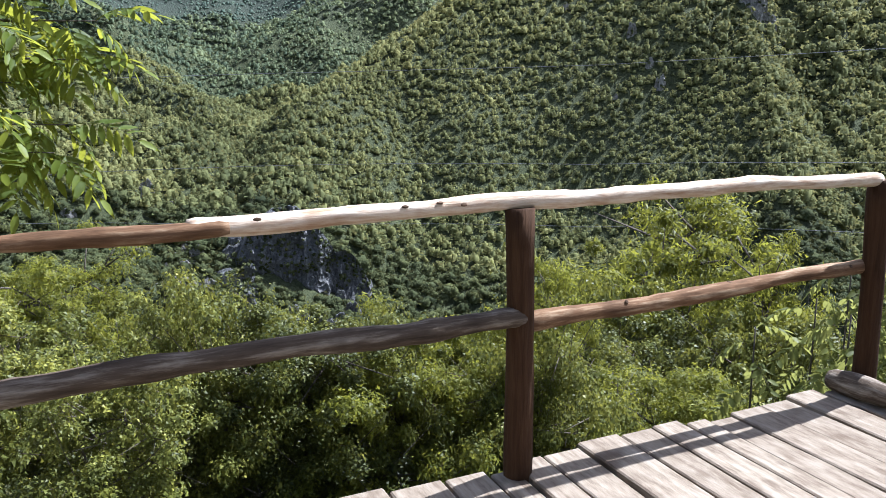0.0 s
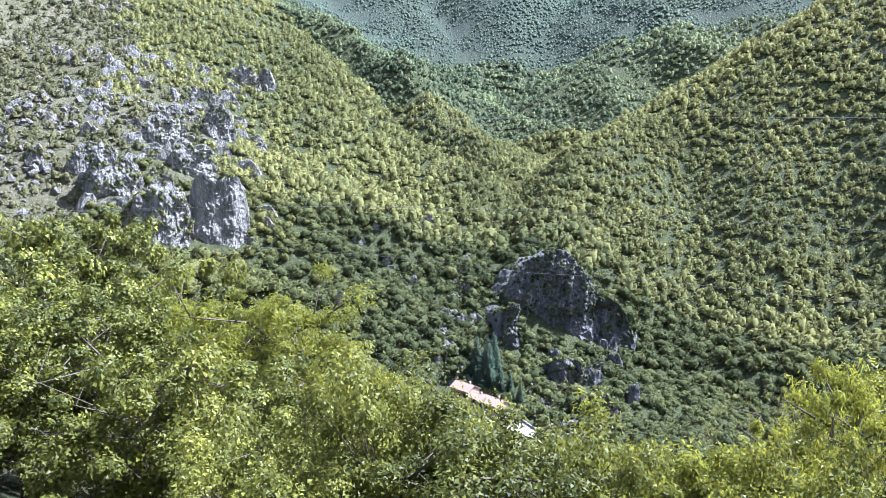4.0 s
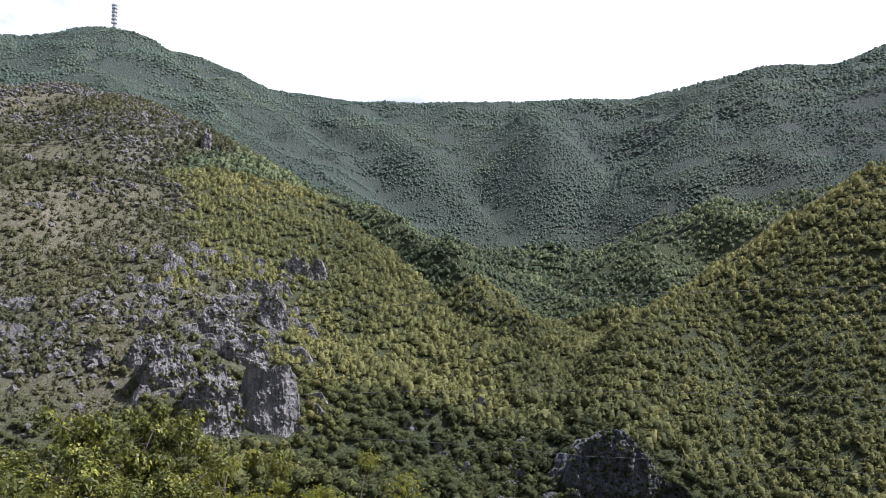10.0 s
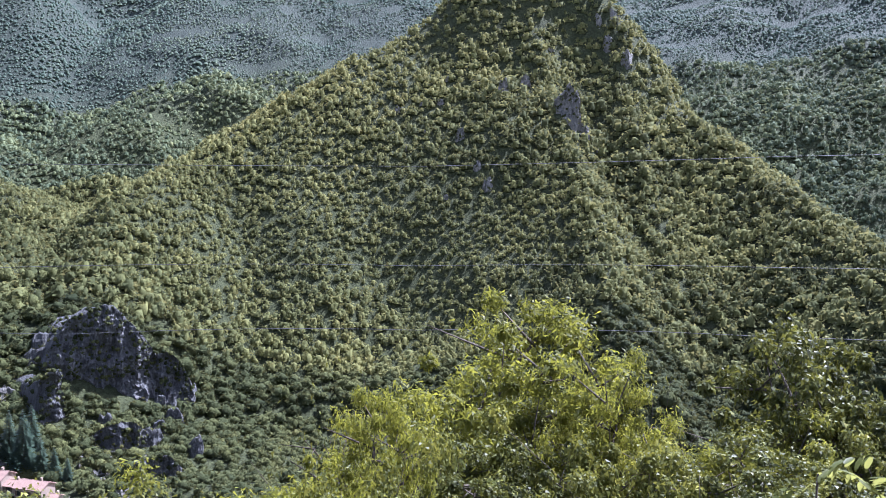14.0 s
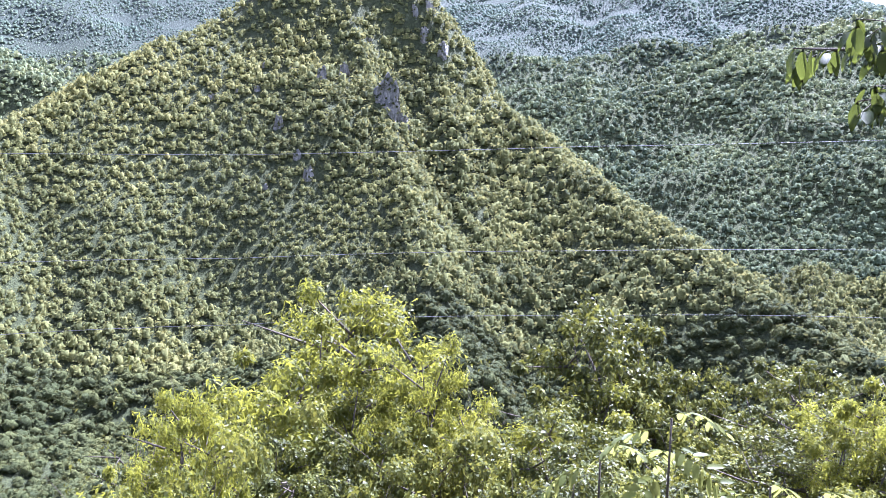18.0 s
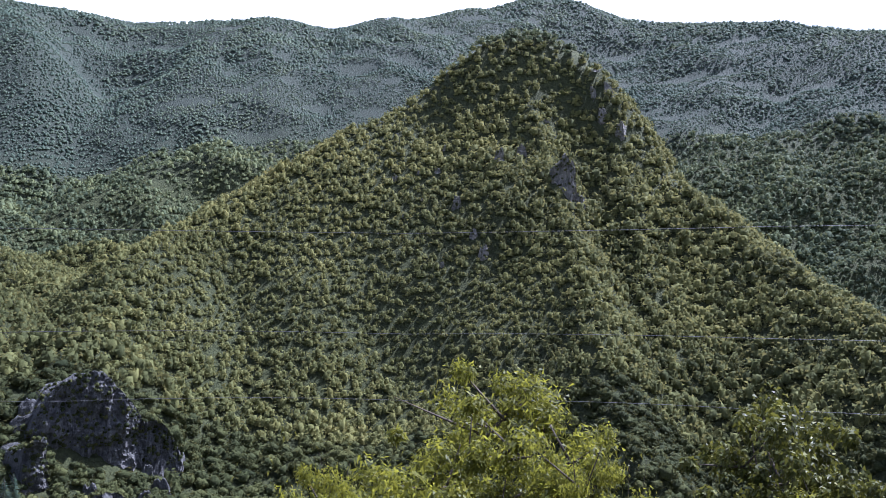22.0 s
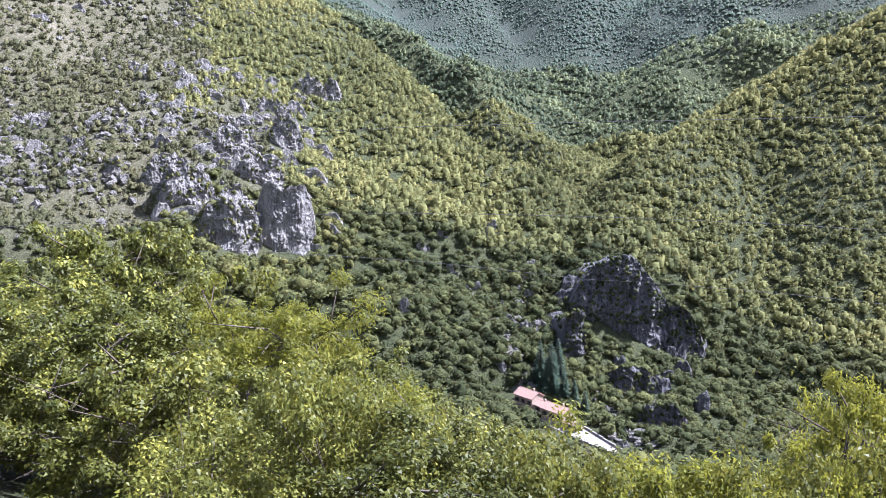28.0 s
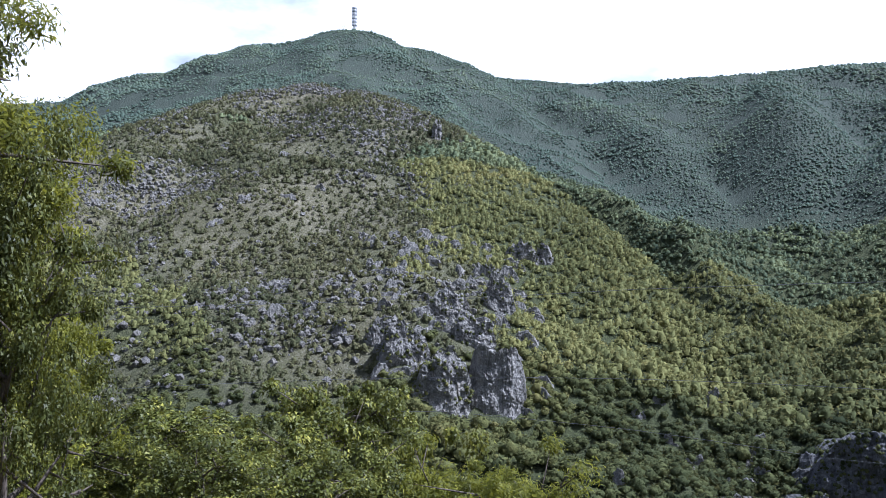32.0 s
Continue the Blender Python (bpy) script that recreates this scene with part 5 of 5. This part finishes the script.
def leafy_tree(name, label, trunk, branches, leaf_meshes, per, reach, seed, leaf_name, hang, twigs):
    rng = random.Random(seed)
    ob = new(name)
    tagged(ob, label, "tree")
    base = Vector(trunk)
    base.z = ground_z(trunk[0], trunk[1]) - 0.3
    ob.matrix_basis = pose(*base)
    tv, tr = limb([(0, 0, 0), (0.1, -0.1, trunk[2] * 0.5 - base.z * 0.5), (0, 0, trunk[2] - base.z)], 0.11, 0.06)
    part("trunk", mesh_from("trunk", *tube(tv, tr, 10), M_BARK, True), ob)
    for path in branches:
        local = [Vector(p) - base for p in path]
        q, r = limb(local, 0.022, 0.003)
        pieces, ways = [tube(q, r, 6)], []
        for k in range(twigs):
            i = int((1 - reach * (k + 0.5) / twigs) * (len(q) - 2))
            e = Vector((q[i + 1] - q[i]).tolist()).normalized() * 0.22 + Vector((rng.uniform(-0.2, 0.2), rng.uniform(-0.2, 0.2), rng.uniform(-0.16, 0.14)))
            w, wr = limb([q[i], q[i] + np.array(e) * 0.6 + (0, 0, 0.03), q[i] + np.array(e) * 1.2], 0.004, 0.0015, 6)
            pieces.append(tube(w, wr, 4))
            ways.append(w)
        br = part("branch", mesh_from("branch", *join(pieces), M_BARK, True), ob)
        for k in range(per):
            t = 1 - reach * (k + rng.random() * 0.6) / per
            i = min(int(t * (len(q) - 1)), len(q) - 2)
            at = Vector(q[i]).lerp(Vector(q[i + 1]), t * (len(q) - 1) - i)
            d = Vector(q[i + 1] - q[i])
            yaw = math.degrees(math.atan2(d.y, d.x)) + (55 if k % 2 else -55) * rng.uniform(0.3, 1.3)
            if k == 0:
                yaw = math.degrees(math.atan2(d.y, d.x))
            if ways and k % 4:
                w = ways[k % len(ways)]
                at = Vector(w[rng.randrange(1, 6)])
                yaw = rng.uniform(0, 360)
            part(leaf_name, rng.choice(leaf_meshes), br, "", pose(*at, rng.uniform(-35, 35), rng.uniform(*hang), yaw))
    return ob


def tri_mesh(name, piece, material):
    return mesh_from(name, piece[0], piece[1], material, True)


ASH_LEAVES = [tri_mesh("compound_leaf", compound_leaf(0.34, 6, 0.128, 0.040, k), M_FEATHER) for k in range(4)]
CHERRY_LEAVES = [tri_mesh("leaf", leaf_blade(0.115 + 0.012 * k, 0.05, 0.25, 0.2), M_CHERRY) for k in range(3)]
HEAVEN_LEAVES = [tri_mesh("compound_leaf", compound_leaf(0.44, 7, 0.125, 0.044, 20 + k), M_WALNUT) for k in range(3)]

ASH_STEM = Vector((-4.6, 4.6, 2.3))


def ash_branch(az, el, d, sag):
    """A bough from the young ash to a tip seen from the rail."""
    tip = Vector((0.35, 2.95, EYE_Z)) + Vector(polar(az, d * math.cos(radians(el)), d * math.sin(radians(el))))
    foot = Vector((ASH_STEM.x, ASH_STEM.y, max(tip.z - 0.35, 0.2)))
    return [foot, foot.lerp(tip, 0.35) + Vector((0, 0.1, sag)), foot.lerp(tip, 0.7) + Vector((0, 0.05, sag)), tip]


leafy_tree("young_ash", "young ash with long feathery leaves reaching towards the deck", ASH_STEM, [ash_branch(*b) for b in (
    (58.6, 6.0, 2.55, 0.12), (62.5, 8.5, 2.9, 0.15), (60.5, 1.5, 2.6, 0.12), (64, -6, 2.5, 0.1), (67.5, -9, 2.5, 0.1), (64.5, -1, 2.9, 0.12),
    (69, 4.5, 2.8, 0.12), (72, 19, 2.6, 0.15), (75, 12, 2.7, 0.12), (73, -3, 2.7, 0.1))],
    ASH_LEAVES, 18, 0.6, 4, "compound_leaf", (-25, 50), 0)
leafy_tree("cherry_tree", "wild cherry with hanging glossy oval leaves beside the deck", (6.6, 6.6, 3.8), [
    [(6.6, 6.6, 2.9), (5.2, 6.1, 2.55), (4.2, 5.7, 2.30), (3.42, 5.42, 2.20)],
    [(6.6, 6.6, 3.3), (5.2, 5.9, 3.05), (4.3, 5.5, 2.85), (3.68, 5.28, 2.74)],
    [(6.6, 6.6, 2.6), (5.4, 6.0, 2.30), (4.5, 5.6, 2.12), (3.85, 5.45, 2.02)],
    [(6.6, 6.6, 3.0), (5.6, 5.9, 2.75), (4.8, 5.5, 2.55), (4.1, 5.2, 2.45)],
    [(6.6, 6.6, 3.6), (5.6, 5.8, 3.35), (4.8, 5.4, 3.15), (4.15, 5.1, 3.0)],
    [(6.6, 6.6, 3.4), (5.7, 6.1, 3.0), (5.0, 5.8, 2.65), (4.4, 5.6, 2.42)],
    [(6.6, 6.6, 3.7), (5.6, 6.2, 3.3), (4.9, 5.9, 3.0), (4.25, 5.7, 2.72)],
    [(6.6, 6.6, 3.1), (5.8, 6.3, 2.7), (5.2, 6.0, 2.45), (4.6, 5.8, 2.25)],
    [(6.6, 6.6, 2.8), (5.9, 6.0, 2.6), (5.2, 5.4, 2.35), (4.5, 5.15, 2.2)],
], CHERRY_LEAVES, 72, 0.66, 6, "leaf", (25, 95), 11)


def sapling(x, y, top, count, seed):
    rng = random.Random(seed)
    base = ground_z(x, y) - 0.1
    ob = new("sapling")
    ob.matrix_basis = pose(x, y, base)
    tagged(ob, "leggy green sapling with drooping feathery leaves", "sapling", "saplings by the deck")
    tall = top - base
    q, r = limb([(0, 0, 0), (0.08, 0.05, tall * 0.5), (0.02, -0.04, tall)], 0.022, 0.006, 10)
    stem = part("stem", mesh_from("stem", *tube(q, r, 6), M_BARK, True), ob)
    for k in range(count):
        t = 1 - 0.55 * k / count
        part("compound_leaf", rng.choice(HEAVEN_LEAVES), ob, "", pose(0.02, 0, tall * t, rng.uniform(-25, 25), 12 + 52 * (k / count) ** 0.7 + rng.uniform(-12, 12), k * 137.5))


def from_rail(az, el, d, count):
    """A sapling by the azimuth, elevation and distance of its top from the rail."""
    return VIEW[0] - d * math.sin(radians(az)), VIEW[1] + d * math.cos(radians(az)), EYE_Z + d * math.tan(radians(el)), count


for k, row in enumerate((from_rail(-40.5, -16.8, 4.6, 30), from_rail(-35.5, -19.5, 4.7, 22), from_rail(-33.0, -24.5, 4.2, 20), from_rail(-47.5, -20.5, 4.5, 26), from_rail(-51.0, -20.5, 4.9, 24), from_rail(-43.8, -22.5, 4.0, 22),
                         from_rail(-57, -22, 4.3, 20), from_rail(-27, -30, 3.6, 14), from_rail(-38, -27, 3.7, 18))):
    sapling(*row, 60 + k)

MODELS["dead_tree"] = [(tree_model("dead", 8, 2.6, 2, 9, 420, 0.12, 0.07, M_HAZEL, 55, 0.4, 0.35), 8, 2.6)]
LABELS["dead_tree"] = "half-dead tree with bare twigs and a little ivy"
plant("dead_tree", -1.5, 22, -9.6, 2.2, 900)
plant("dead_tree", -27.5, 23, -11.2, 1.8, 901)
plant("dead_tree", -52, 24, -10.5, 1.8, 902)


def dry_grass():
    """Tufts on the mown edge of the slope."""
    rng = np.random.default_rng(31)
    n = 9000
    az, d = np.radians(rng.uniform(44, 72, n)), rng.uniform(4.5, 13, n)
    x, y = VIEW[0] - d * np.sin(az), VIEW[1] + d * np.cos(az)
    z = height(x, y)
    p = np.stack([x, y, z], -1)
    h = rng.uniform(0.05, 0.2, (n, 1))
    a = rng.uniform(0, 6.283, n)
    side = np.stack([np.cos(a), np.sin(a), a * 0], -1) * 0.012
    tip = p + np.concatenate([rng.normal(0, 0.05, (n, 2)), h], 1)
    v = np.stack([p - side, p + side, tip], 1).reshape(-1, 3)
    tagged(new("dry_grass", mesh_from("dry_grass", v, np.arange(n * 3).reshape(-1, 3), M_STRAW)), "dry yellow grass on the edge of the slope", "grass", kind="stuff")
    p0 = on_ground(51, 8.6)
    log = tagged(new("fallen_log", pole_mesh("fallen_log", 2.2, 0.07, M_LOGGREY, 19, 0.02)), "fallen grey branch lying in the grass", "log")
    q = VIEW + polar(43, 8.6)
    e = Vector((q[0], q[1], ground_z(q[0], q[1]))) - p0
    log.matrix_basis = pose(p0.x, p0.y, p0.z + 0.05, 0, -math.degrees(math.atan2(e.z, math.hypot(e.x, e.y))), math.degrees(math.atan2(e.y, e.x)))


M_STRAW = leaf_material("straw", (0.18, 0.15, 0.05), (0.33, 0.265, 0.10), (0.42, 0.35, 0.15), 0.3)
dry_grass()
